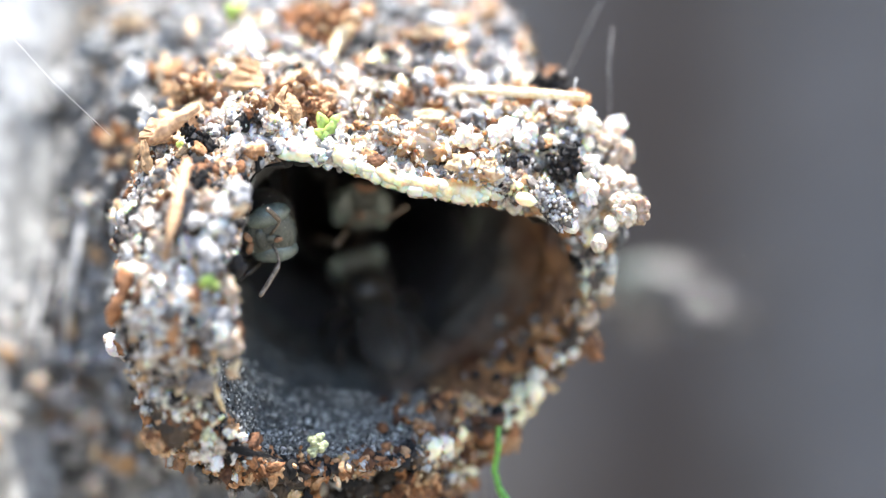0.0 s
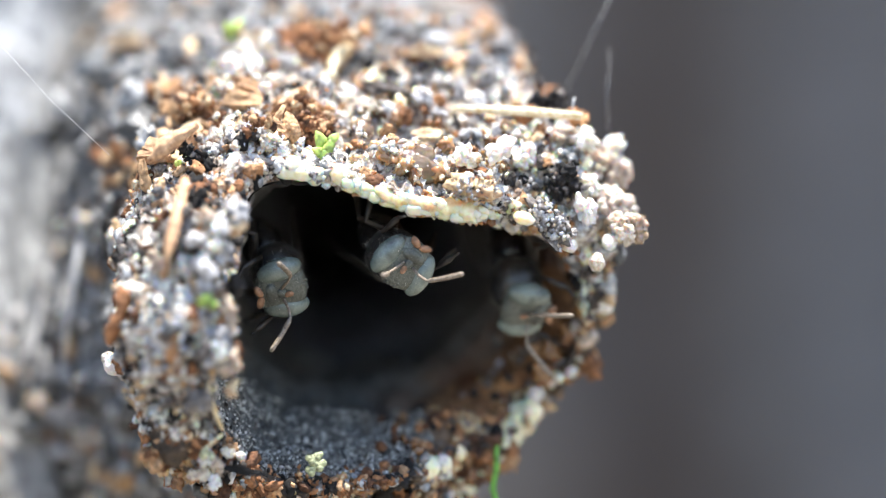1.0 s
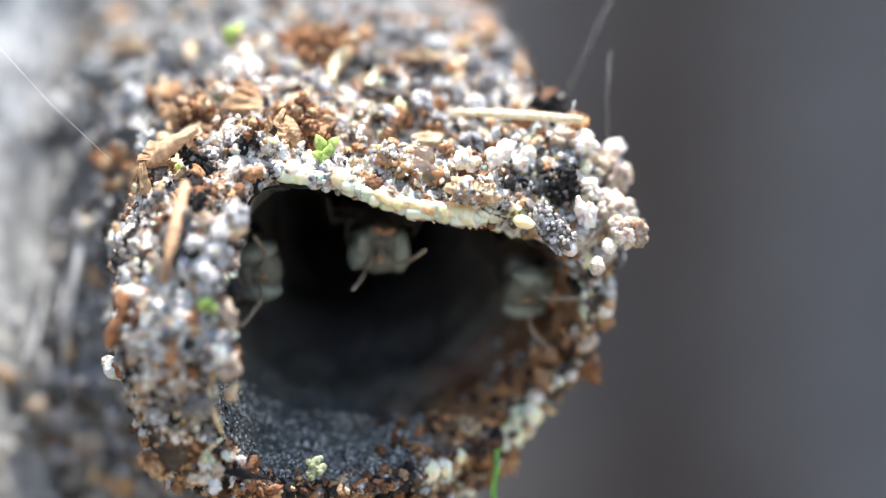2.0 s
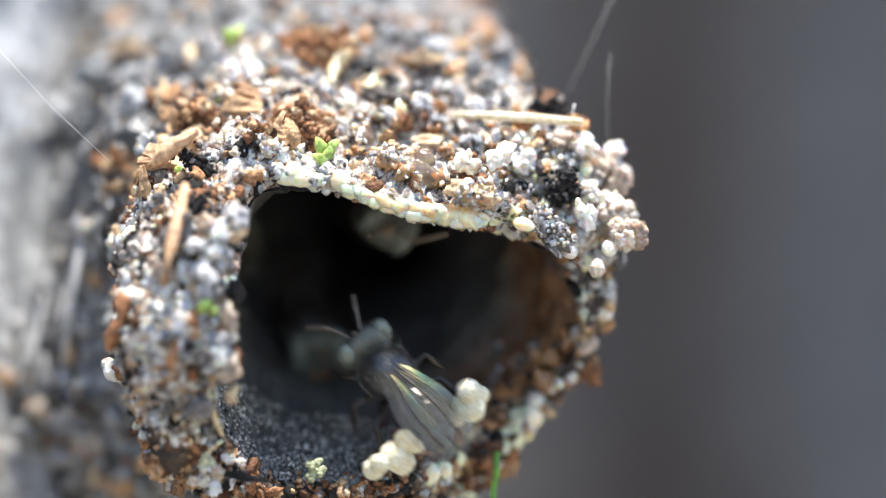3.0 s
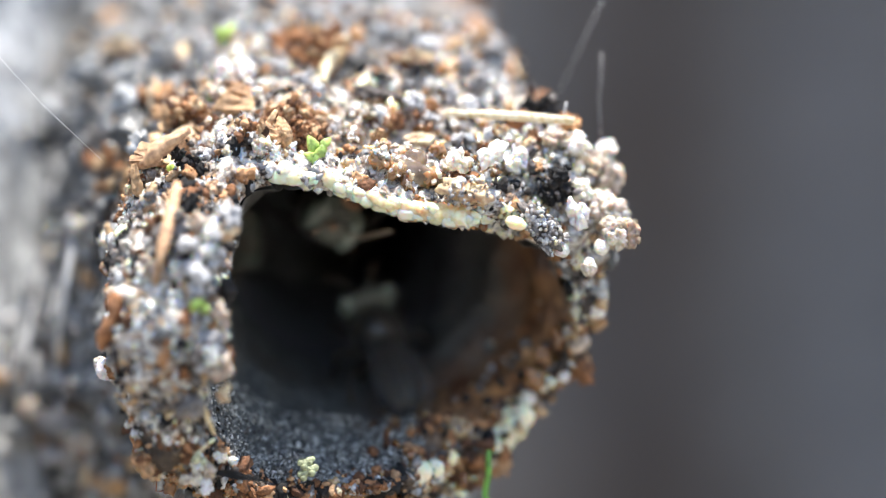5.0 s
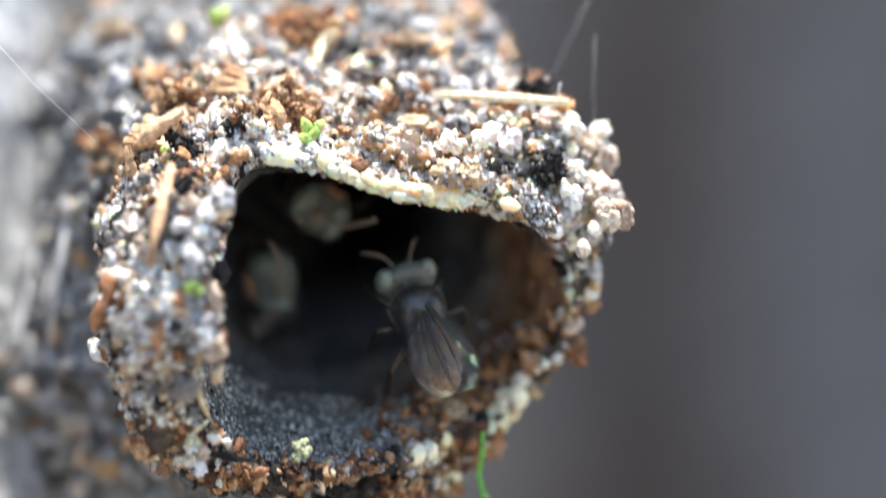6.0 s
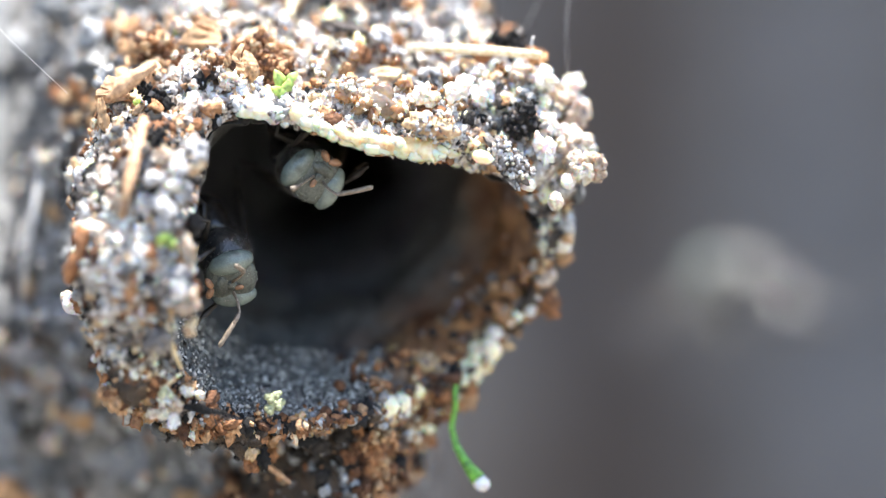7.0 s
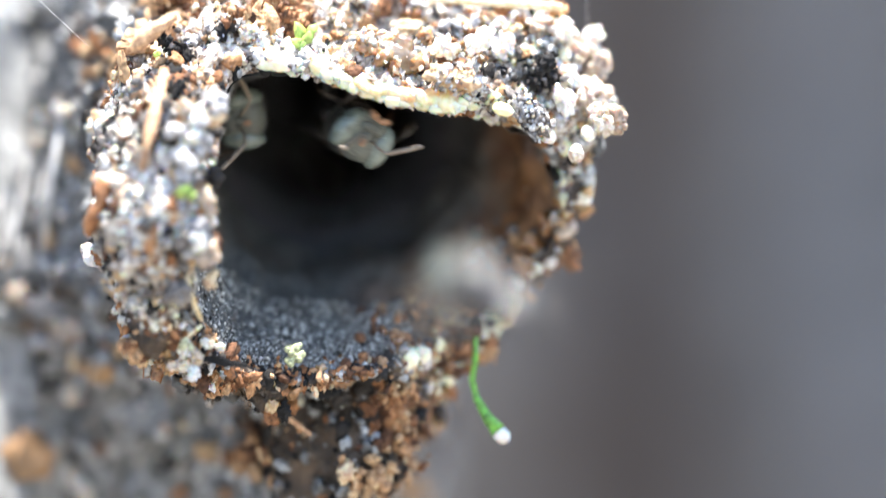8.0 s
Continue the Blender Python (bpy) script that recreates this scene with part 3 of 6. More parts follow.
def lay(p, n, rnd, grow):
    w = mixture(p, p.y)
    k = rnd.choices(list(w), list(w.values()))[0]
    mat, shapes, (lo, hi), _ = KINDS[k]
    u = rnd.random()
    size = (lo + (hi - lo) * u ** 3.2) * grow
    if p.y > 8:
        size *= 1.0 + min(1.2, (p.y - 8) * 0.15)
    shape = rnd.choice(shapes)
    if size < 0.085 and shape != "chip":
        shape = "crumb"
    elif shape == "crumb":
        shape = "knob" if k in ("white", "soil", "bark") else "lump"
    if shape == "knob":
        size *= 1.2
    place = p + n * size * (rnd.uniform(-0.7, 0.25) if p.y < 8 else rnd.uniform(-0.35, 0.6))
    if size > 0.125 and p.y < 9 and singles[k] < 220:
        singles[k] += 1
        single(k, shape, rnd.randrange(6), place, size, spin(rnd))
    else:
        piles[k].add(shape, place, size, rnd)


FRONT = OUT_P[:168].reshape(-1, 3)
FRONT_N = OUT_N[:168].reshape(-1, 3)


def rest(x, z, y=None):
    """Where the funnel's skin lies in front at x, z (mm): the nearest point towards -y, and its normal."""
    d = np.hypot(FRONT[:, 0] - x, FRONT[:, 2] - z)
    near = d < max(0.28, float(d.min()) * 1.1)
    i = int(np.argmin(np.where(near, FRONT[:, 1], 1e9)))
    return Vector((x, float(FRONT[i, 1]), z)), Vector(FRONT_N[i])


FLAT_U = OUT_P[:, :, 0] * 155 / (155 + OUT_P[:, :, 1])
FLAT_V = OUT_P[:, :, 2] * 155 / (155 + OUT_P[:, :, 1])


def stuck(u, v):
    """The foremost place of the funnel's outer skin behind u, v (mm) of the plane of the mouth."""
    d = np.hypot(FLAT_U - u, FLAT_V - v)
    near = d < max(0.2, float(d.min()) * 1.1)
    i = np.unravel_index(int(np.argmin(np.where(near, OUT_P[:, :, 1], 1e9))), d.shape)
    y = float(OUT_P[i][1])
    if u < -4 or float(d.min()) > 0.3:
        bark = 12.0
        for _ in range(12):
            x, z = u * (155 + bark) / 155, v * (155 + bark) / 155
            a = -math.acos(max(-1.0, min(1.0, (x + 78 + 0.05 * z) / 75)))
            bark += 0.7 * (trunk_place(a, z).y - bark)
        y = min(y, bark) if float(d.min()) < 0.3 else bark
    return Vector((u * (155 + y) / 155, y, v * (155 + y) / 155))


def at_edge(u, v):
    """A place on the lip's outer edge behind u, v (mm) of the plane of the mouth."""
    a = math.atan2(v + 1.92, u + 1.30)
    y = ring_point("out_rim", a % math.tau).y
    return Vector((u * (155 + y) / 155, y, v * (155 + y) / 155))


def blob(name, knobs, floor_r, place, size, mat, label):
    """A smooth body of several balls run together."""
    bm = bmesh.new()
    knob_ball(bm, [(Vector(c), r) for c, r in knobs], floor_r, 5)
    for v in bm.verts:
        v.co += v.co.normalized() * 0.05 * fractal(v.co, 2.5, 3)
    me = bpy.data.meshes.new(name)
    bmesh.ops.smooth_vert(bm, verts=bm.verts, factor=0.5, use_axis_x=True, use_axis_y=True, use_axis_z=True)
    bmesh.ops.transform(bm, matrix=Matrix.Translation(Vector(place) * MM) @ Matrix.Diagonal((size[0] * MM, size[1] * MM, size[2] * MM, 1)), verts=bm.verts)
    bm.to_mesh(me)
    bm.free()
    return part(name, me, mat, nest, label)


def lumps():
    """The pieces that stand out: their kind, place, size (mm) and tilt."""
    rnd = random.Random(11)

    def put(kind, shape, x, y, z, size, tilt=None, label=""):
        t = Euler([radians(a) for a in tilt]).to_matrix() if tilt else spin(rnd)
        if y > 0.25 and z > 1.2:
            p, n = rest(x, z)
            mid = (min(size) + max(size)) / 2 if isinstance(size, tuple) else size
            p = p + (n + Vector((0, -0.4, 0.3))) * mid * 0.45
            y = p.y
        return single(kind, shape, rnd.randrange(6), (x, y, z), size, t, label)

    def dust(x, z, r, count):
        for _ in range(count):
            dx, dz = rnd.gauss(0, r * 0.6), rnd.gauss(0, r * 0.6)
            if float(np.hypot(FRONT[:, 0] - x - dx, FRONT[:, 2] - z - dz).min()) > 0.15:
                continue
            p, n = rest(x + dx, z + dz)
            size = rnd.uniform(0.05, 0.15)
            piles[rnd.choice(("white", "white", "white", "grey", "soil", "tan"))].add("knob" if size > 0.08 else "crumb", p + n * size * rnd.uniform(0.2, 1.4), size, rnd)

    # fused wax along the edge of the upper lip
    bm = bmesh.new()
    rim = [(-3.95, 1.98), (-3.3, 1.86), (-2.6, 1.70), (-1.95, 1.44), (-1.3, 1.20), (-0.7, 1.02), (-0.1, 0.90), (0.5, 0.84), (1.0, 0.80)]
    path, radii = [], []
    for k in range(161):
        u = k / 160 * (len(rim) - 1)
        i = min(int(u), len(rim) - 2)
        x, z = (rim[i][c] + (rim[i + 1][c] - rim[i][c]) * (u - i) for c in (0, 1))
        path.append((x, -0.32 + 0.1 * fractal((x, 0, 3), 1.1, 2), z + 0.1 * fractal((x, 5, 0), 1.4, 2)))
        radii.append(max(0.05, (0.20 + (0.05 if x < -2.9 else 0)) * (1 + 0.5 * fractal((x, 9, 0), 2.2, 2)) * min(1.0, 0.2 + k / 10, 0.2 + (160 - k) / 12)))
    tube(bm, path, radii, 22)
    for v in bm.verts:
        q = v.co / MM
        away = Vector((0, q.y + 0.32, q.z - 1.3)).normalized()
        v.co += away * MM * 0.8 * knobbly(q * 0.75)
    part("wax_rim", bm, M_WAXRIM, nest, "fused translucent yellow wax rim")
    # lobes of wax hanging on the upper lip
    for k in range(80):
        u = rnd.uniform(0.9, 8.0)
        i = min(int(u), 7)
        x, z = (rim[i][c] + (rim[i + 1][c] - rim[i][c]) * (u - i) for c in (0, 1))
        size = 0.07 + 0.10 * rnd.random() ** 1.6
        put("wax", "bead", x, -0.36 + rnd.uniform(-0.08, 0.10), z + rnd.uniform(-0.15, 0.12), (size * 1.2, size, size * 0.95), (0, rnd.uniform(0, 40), 0))
    for x, z, size in ((-1.30, 1.02, 0.18), (-0.72, 0.86, 0.2), (-0.42, 0.80, 0.17), (0.02, 0.72, 0.16), (0.36, 0.68, 0.2), (0.68, 0.70, 0.21), (0.92, 0.80, 0.17), (-1.9, 1.30, 0.16), (-0.1, 1.0, 0.17), (-0.95, 1.12, 0.19), (1.96, 0.62, 0.19)):
        put("wax", "bead", x, -0.34, z + 0.06, (size * 1.5, size, size * 0.85), (0, rnd.uniform(0, 25), 0))
    blob("wax_tongue", [((-0.5, 0, 0.05), 0.5), ((0.0, 0, 0), 0.55), ((0.5, 0, -0.1), 0.45), ((0.75, 0, -0.2), 0.25)], 0.35, (-3.42, -0.46, 1.80), (0.70, 0.26, 0.40), M_WAXRIM, "smooth pale wax tongue at the end of the rim")
    # bodies of clear brown resin between the crumbs
    for u, v, w, h in ((-0.62, 2.02, 0.68, 0.62), (-2.0, 2.95, 0.36, 0.40), (-1.75, 3.45, 0.5, 0.28), (0.05, 1.75, 0.34, 0.30), (-1.35, 2.35, 0.3, 0.3)):
        p = rest(u, v)[0]
        blob("resin_drop", [((-0.45, -0.1, 0.1), 0.5), ((0.2, 0, 0.35), 0.45), ((0.35, -0.1, -0.3), 0.5), ((0, -0.2, -0.1), 0.55)], 0.5, (p.x, p.y + 0.02, p.z), (w, 0.42, h), M_DROP, "smooth drop of clear brown resin")
        for _ in range(int(40 * w)):
            d = Vector((rnd.gauss(0, 0.55) * w, 0, rnd.gauss(0.25, 0.5) * h))
            q = rest(p.x + d.x, p.z + d.z)[0]
            piles["white"].add("knob", q + Vector((0, -0.36 * max(0, 1 - (d.x / w) ** 2 - (d.z / h) ** 2), 0)), rnd.uniform(0.04, 0.11), rnd)
    # dark red bark behind the sandy lump
    p = rest(0.70, 1.86)[0]
    put("bark", "chip", 0.70, p.y - 0.2, 1.86, (0.36, 0.3, 0.3), (20, 5, 0), "dark red bark bit wedged in the lip")
    for x, y, z, s in ((3.10, 0.3, 0.02, 0.2), (3.78, 0.6, -0.40, (0.22, 0.2, 0.36)), (4.1, 0.8, 0.1, 0.2)):
        put("white", "bead", x, y, z, s)
    # the mixed pebble and the crumbly finger on the upper lip
    put("tan", "lump", 0.75, -0.45, 1.42, (0.55, 0.4, 0.36), (0, 10, 0), "grey tan lump of stuck sand")
    for k in range(90):
        a, b = rnd.uniform(0, 6.28), rnd.uniform(-1, 1)
        q = Vector((0.75 + 0.56 * math.cos(a) * math.sqrt(1 - b * b), -0.45 - 0.4 * abs(math.sin(a)) * math.sqrt(1 - b * b), 1.42 + 0.38 * b))
        piles[rnd.choice(("white", "white", "grey", "soil", "tan"))].add("crumb", q, rnd.uniform(0.04, 0.09), rnd)
    for k in range(150):
        f = rnd.random()
        c = Vector((2.25, 0.0, 1.0)).lerp(Vector((3.05, 0.1, 0.1)), f)
        a = rnd.uniform(0, 6.28)
        q = c + Vector((0.3 * math.cos(a) * 0.7, -0.3 * abs(math.sin(a)), 0.3 * math.cos(a) * 0.7))
        piles[rnd.choice(("white", "grey", "grey", "soil"))].add("crumb", q, rnd.uniform(0.05, 0.1), rnd)
    put("soil", "lump", 2.6, 0.1, 0.6, (0.6, 0.3, 0.3), (0, 48, 0))
    for x, z, r in ((-1.3, 2.2, 0.34), (-0.95, 1.95, 0.3), (-0.2, 1.8, 0.3), (0.1, 2.5, 0.24), (-0.7, 1.65, 0.28), (-1.7, 3.6, 0.4), (-1.1, 3.2, 0.3)):
        put("amber", "lump", x, 0.4, z, r * 0.8)
    # charcoal; the first four bits also stand in for the darkness of a hollow
    for x, y, z, s in ((3.05, 0.1, 1.82, 0.34), (2.78, 0.5, 1.55, 0.36), (3.2, 0.3, 1.5, 0.3), (2.9, 0.3, 1.3, 0.25), (-6.25, -0.4, 2.35, 0.26), (-5.95, -0.3, 2.15, 0.28), (2.75, 6.8, 3.62, 0.36), (2.3, 6.5, 3.55, 0.3), (-5.9, -1.6, 1.1, 0.36), (-5.6, -1.8, 0.75, 0.3)):
        p = rest(x, z)[0] if z > 1.2 and x > -6 else Vector((x, y, z))
        put("coal", "cluster", x, y, z, s * 0.9)
        for _ in range(int(60 * s)):
            d = Vector((rnd.gauss(0, 1), rnd.gauss(0, 0.5) - 0.5, rnd.gauss(0, 1))) * s * 0.55
            piles[rnd.choice(("coal", "coal", "coal", "soil"))].add(rnd.choice(("crumb", "lump")), p + d, rnd.uniform(0.04, 0.11), rnd)
    put("soil", "lump", -1.5, 3.5, 3.9, (0.5, 0.42, 0.32), (0, 8, 0), "dark grey brown lump between the crumbs")
    # pale heaps on the upper right shoulder
    for x, y, z, s in ((4.78, 0.9, 0.42, 0.26), (4.5, 0.8, 0.3, 0.24), (4.62, 1.0, 0.62, 0.2), (4.3, 0.8, 0.55, 0.22), (4.1, 0.6, 1.25, 0.3), (4.4, 1.1, 2.0, 0.28), (3.5, 0.8, 2.65, 0.34), (3.9, 1.0, 2.2, 0.36), (4.2, 1.2, 1.7, 0.36), (3.0, 0.8, 2.75, 0.36), (4.2, 2.2, 2.4, 0.3), (4.3, 1.5, 1.0, 0.36), (3.6, 0.6, 1.5, 0.3), (3.5, 0.4, 0.9, 0.3), (2.0, 0.3, 2.2, 0.36), (1.4, 0.1, 2.4, 0.34), (0.6, 0.0, 2.2, 0.3)):
        put("white", "cluster", x, y, z, s * 1.3)
        dust(x, z, 0.5, 12)
    # pale heaps of the upper left
    for x, y, z, s in ((-5.0, 4.0, 5.0, 0.5), (-5.3, 3.6, 4.5, 0.45), (-4.8, 4.2, 4.6, 0.5), (-4.5, 4.4, 5.2, 0.4), (-5.6, 3.2, 4.0, 0.4), (-4.5, 2.2, 3.9, 0.35), (-5.0, 0.6, 2.4, 0.4), (-4.3, 0.5, 2.5, 0.36), (-4.6, 0.2, 2.0, 0.36), (-3.9, 0.6, 2.35, 0.3)):
        put("white", "cluster", x, y, z, s * 0.66)
        dust(x, z, 0.5, 16)
    # red brown crumbs in heaps
    for cx, cy, cz, r, n in ((-3.45, 2.0, 3.2, 0.62, 330), (-3.2, 2.0, 2.85, 0.4, 110), (-6.15, 2.2, 3.45, 0.42, 140), (-3.2, 6.0, 5.2, 0.5, 50), (-2.6, 6.3, 5.1, 0.5, 40), (-4.6, 2.4, 3.0, 0.35, 26), (-6.6, -1.2, -4.4, 0.5, 60), (-6.0, -1.3, -3.6, 0.35, 30), (-5.9, -0.8, -5.1, 0.4, 40), (-3.6, 0.3, -5.9, 0.4, 40), (-2.4, 0.4, -5.9, 0.4, 40), (-5.4, 0.2, -5.4, 0.4, 30), (-0.8, 2.0, -6.2, 0.4, 40), (-2.9, 2.8, -7.6, 0.4, 30), (-0.5, 2.6, -7.2, 0.45, 50), (-0.4, 3.0, -8.0, 0.5, 50), (-1.2, 3.6, -8.8, 0.4, 40)):
        if cz > 1.0:
            cy = rest(cx, cz)[0].y - 0.15
        for _ in range(n):
            d = Vector((rnd.gauss(0, 1), rnd.gauss(0, 0.7), rnd.gauss(0, 0.8))) * r * 0.55
            piles[rnd.choice(("bark", "bark", "bark", "tan"))].add(rnd.choice(("crumb", "chip")), Vector((cx, cy, cz)) + d, 0.05 + 0.13 * rnd.random() ** 1.7, rnd)
    put("bark", "chip", -7.68, -2.5, -1.3, (0.38, 0.25, 0.3), (0, 60, 0), "red brown bark chip on the edge")
    put("bark", "chip", -7.85, -2.5, -1.95, (0.46, 0.25, 0.3), (0, 115, 0), "red brown bark chip on the edge")
    put("bark", "chip", -8.2, 2.0, 2.4, (0.4, 0.2, 0.3), (0, 60, 0))
    # tan flakes
    for x, y, z, s, tl in ((-5.0, 1.8, 3.6, (0.5, 0.4, 0.5), (60, 0, 0)), (-4.75, 1.8, 3.95, (0.34, 0.3, 0.4), (50, 20, 0)), (-3.7, 2.6, 3.7, (0.4, 0.3, 0.4), (40, -30, 0)), (-6.9, 0.6, 2.35, (0.45, 0.4, 0.4), (60, 20, 0)), (-7.2, 0.6, 2.7, (0.4, 0.3, 0.4), (60, -20, 0)), (-0.4, 0.4, 2.75, (0.36, 0.3, 0.4), (50, 0, 0)), (-4.0, 1.0, 2.9, (0.3, 0.3, 0.4), (50, 40, 0)), (-6.55, 0.6, 2.72, (0.62, 0.36, 0.45), (50, -28, 10)), (-7.1, 0.2, 2.2, (0.4, 0.3, 0.4), (30, 0, 0)), (-2.6, 5.0, 4.6, (0.5, 0.25, 0.3), (0, -55, 0)), (-4.1, 2.6, 3.1, (0.4, 0.2, 0.3), (0, -60, 0)), (-7.3, 0.0, 1.7, (0.4, 0.3, 0.4), (0, 80, 0)), (-5.2, -0.4, 0.9, (0.3, 0.3, 0.4), (0, 90, 0)), (-4.9, 5.2, 4.0, (0.4, 0.3, 0.4), (10, 30, 0)), (-0.5, 8.0, 4.9, (0.5, 0.4, 0.6), (0, 0, 0)), (-8.2, 8.5, 5.3, (0.42, 0.4, 0.9), (0, 0, 0))):
        put("tan", "chip", x, y, z, s, tl)
    # rounded pale beads that bulge forward on the left lip
    for k in range(64):
        x, z = rnd.uniform(-6.9, -4.95), rnd.uniform(-3.8, 0.8)
        put(rnd.choice(("coal", "soil", "bark", "soil", "tan")), rnd.choice(("cluster", "lump")), x, -3.2 + 0.5 * abs(x + 5.6) + rnd.uniform(-0.3, 0.3), z, rnd.uniform(0.16, 0.3))
    for k in range(74):
        x, z = rnd.uniform(-6.9, -4.95), rnd.uniform(-2.9, 0.8)
        put(rnd.choice(("white", "white", "white", "white", "grey", "grey", "soil")), rnd.choice(("cluster", "lump", "lump")), x, -3.5 + 0.5 * abs(x + 5.6) + rnd.uniform(-0.35, 0.3), z, rnd.uniform(0.15, 0.31))
    for x, y, z, s in ((-8.05, 0.2, -2.9, 0.28), (-7.8, 0.3, -3.1, 0.2), (-8.2, 0.3, -2.75, 0.18), (-7.4, 0.0, 0.0, 0.25), (-7.55, 0.0, -0.3, 0.22), (-7.3, -0.2, -0.5, 0.2)):
        put("white", "bead", x, y, z, s)
    # a pale lichen clump and a charred splinter on the lower lip
    for x, y, z, sz in ((-5.75, -1.5, -5.15, 0.3), (-5.5, -1.5, -5.35, 0.28), (-5.9, -1.4, -5.5, 0.3), (-5.55, -1.4, -5.7, 0.24), (-5.2, -1.4, -5.0, 0.2), (-4.9, -1.2, -5.1, 0.16)):
        put("white", "cluster", x, y, z, sz)
    put("coal", "chip", -4.95, -1.3, -5.42, (0.62, 0.3, 0.4), (0, 10, 0), "charred splinter on the lower lip")
    # right edge and lower right edge: a few pale beads on a thin amber wall
    for u, v, s in ((3.86, -1.42, (0.2, 0.2, 0.36)), (3.50, -2.22, 0.30), (3.34, -2.02, 0.24), (3.14, -3.05, 0.17), (3.62, -1.0, 0.2), (2.25, -3.62, 0.24), (2.05, -3.9, 0.2), (2.62, -3.3, 0.16)):
        p = at_edge(u, v)
        put("white", "bead", p.x, p.y, p.z, s)
    for u, v, s in ((2.12, -4.02, 0.34), (1.9, -4.3, 0.38), (1.62, -4.56, 0.36), (1.4, -4.78, 0.32), (1.78, -4.02, 0.2), (-0.35, -5.42, 0.3), (0.0, -5.3, 0.26), (0.35, -5.05, 0.22)):
        p = at_edge(u, v)
        put("wax", "bead", p.x, p.y, p.z, s)
    for u, v, s in ((0.6, -4.4, 0.3), (0.95, -4.7, 0.26), (1.1, -4.25, 0.22), (1.5, -4.0, 0.25), (2.5, -3.1, 0.3), (2.75, -2.6, 0.26), (3.0, -2.1, 0.26)):
        p = at_edge(u, v)
        put("amber", "lump", p.x, p.y, p.z, s)
    # pale stones and sand on the shoulder behind
    for x, y, z, s in ((0.8, 8.4, 4.7, 0.55), (1.1, 8.8, 4.2, 0.5), (0.4, 8.0, 3.9, 0.45), (1.5, 9.0, 5.0, 0.5), (0.9, 7.6, 3.6, 0.4), (-0.5, 5.0, 3.7, 0.4), (-0.2, 4.6, 3.3, 0.36), (-0.7, 5.4, 4.1, 0.36), (-3.9, 6.0, 4.6, 0.5), (-3.3, 5.6, 4.3, 0.5), (-2.9, 5.0, 4.0, 0.4), (-7.6, 5.0, 3.0, 0.7), (-7.3, 4.6, 2.5, 0.6), (-7.9, 6.0, 3.7, 0.6), (-9.0, 9.0, 4.6, 0.6)):
        put("stone" if x < -4 else "grey", "cluster" if x > -4 else "lump", x, y, z, s * (0.62 if x > -4 else 0.8))
    # pale specks, bark bits and pebbles caught on the root, low on the trunk side
    for kind, u, v, size in (("white", -9.78, -3.88, (0.3, 0.25, 0.3)), ("grey", -9.2, -4.2, (0.36, 0.3, 0.44)), ("white", -8.63, -4.7, 0.36), ("grey", -9.16, -5.02, (0.5, 0.3, 0.36)), ("white", -8.52, -6.25, (0.28, 0.3, 0.5)),
                             ("tan", -7.84, -5.73, (0.3, 0.3, 0.4)), ("tan", -9.7, -7.88, (0.5, 0.4, 0.75)), ("white", -8.45, -8.53, (0.6, 0.4, 0.6)), ("tan", -5.23, -7.68, (0.34, 0.3, 0.42)), ("white", -8.9, -4.5, 0.22), ("stone", -10.2, -4.4, 0.3)):
        p = stuck(u, v)
        put(kind, "lump", p.x, p.y, p.z, size, (10, 15, 0))
    for kind, u, v, r, n in (("bark", -4.3, -7.7, 0.42, 26), ("tan", -4.0, -8.0, 0.3, 8), ("bark", -0.75, -7.2, 0.35, 30), ("tan", -1.2, -8.3, 0.5, 26), ("bark", -0.9, -6.5, 0.35, 24)):
        for _ in range(n):
            p = stuck(u + rnd.gauss(0, r * 0.6), v + rnd.gauss(0, r * 0.6))
            put(kind, rnd.choice(("cluster", "lump", "chip")), p.x, p.y - 0.08, p.z, rnd.uniform(0.1, 0.24))


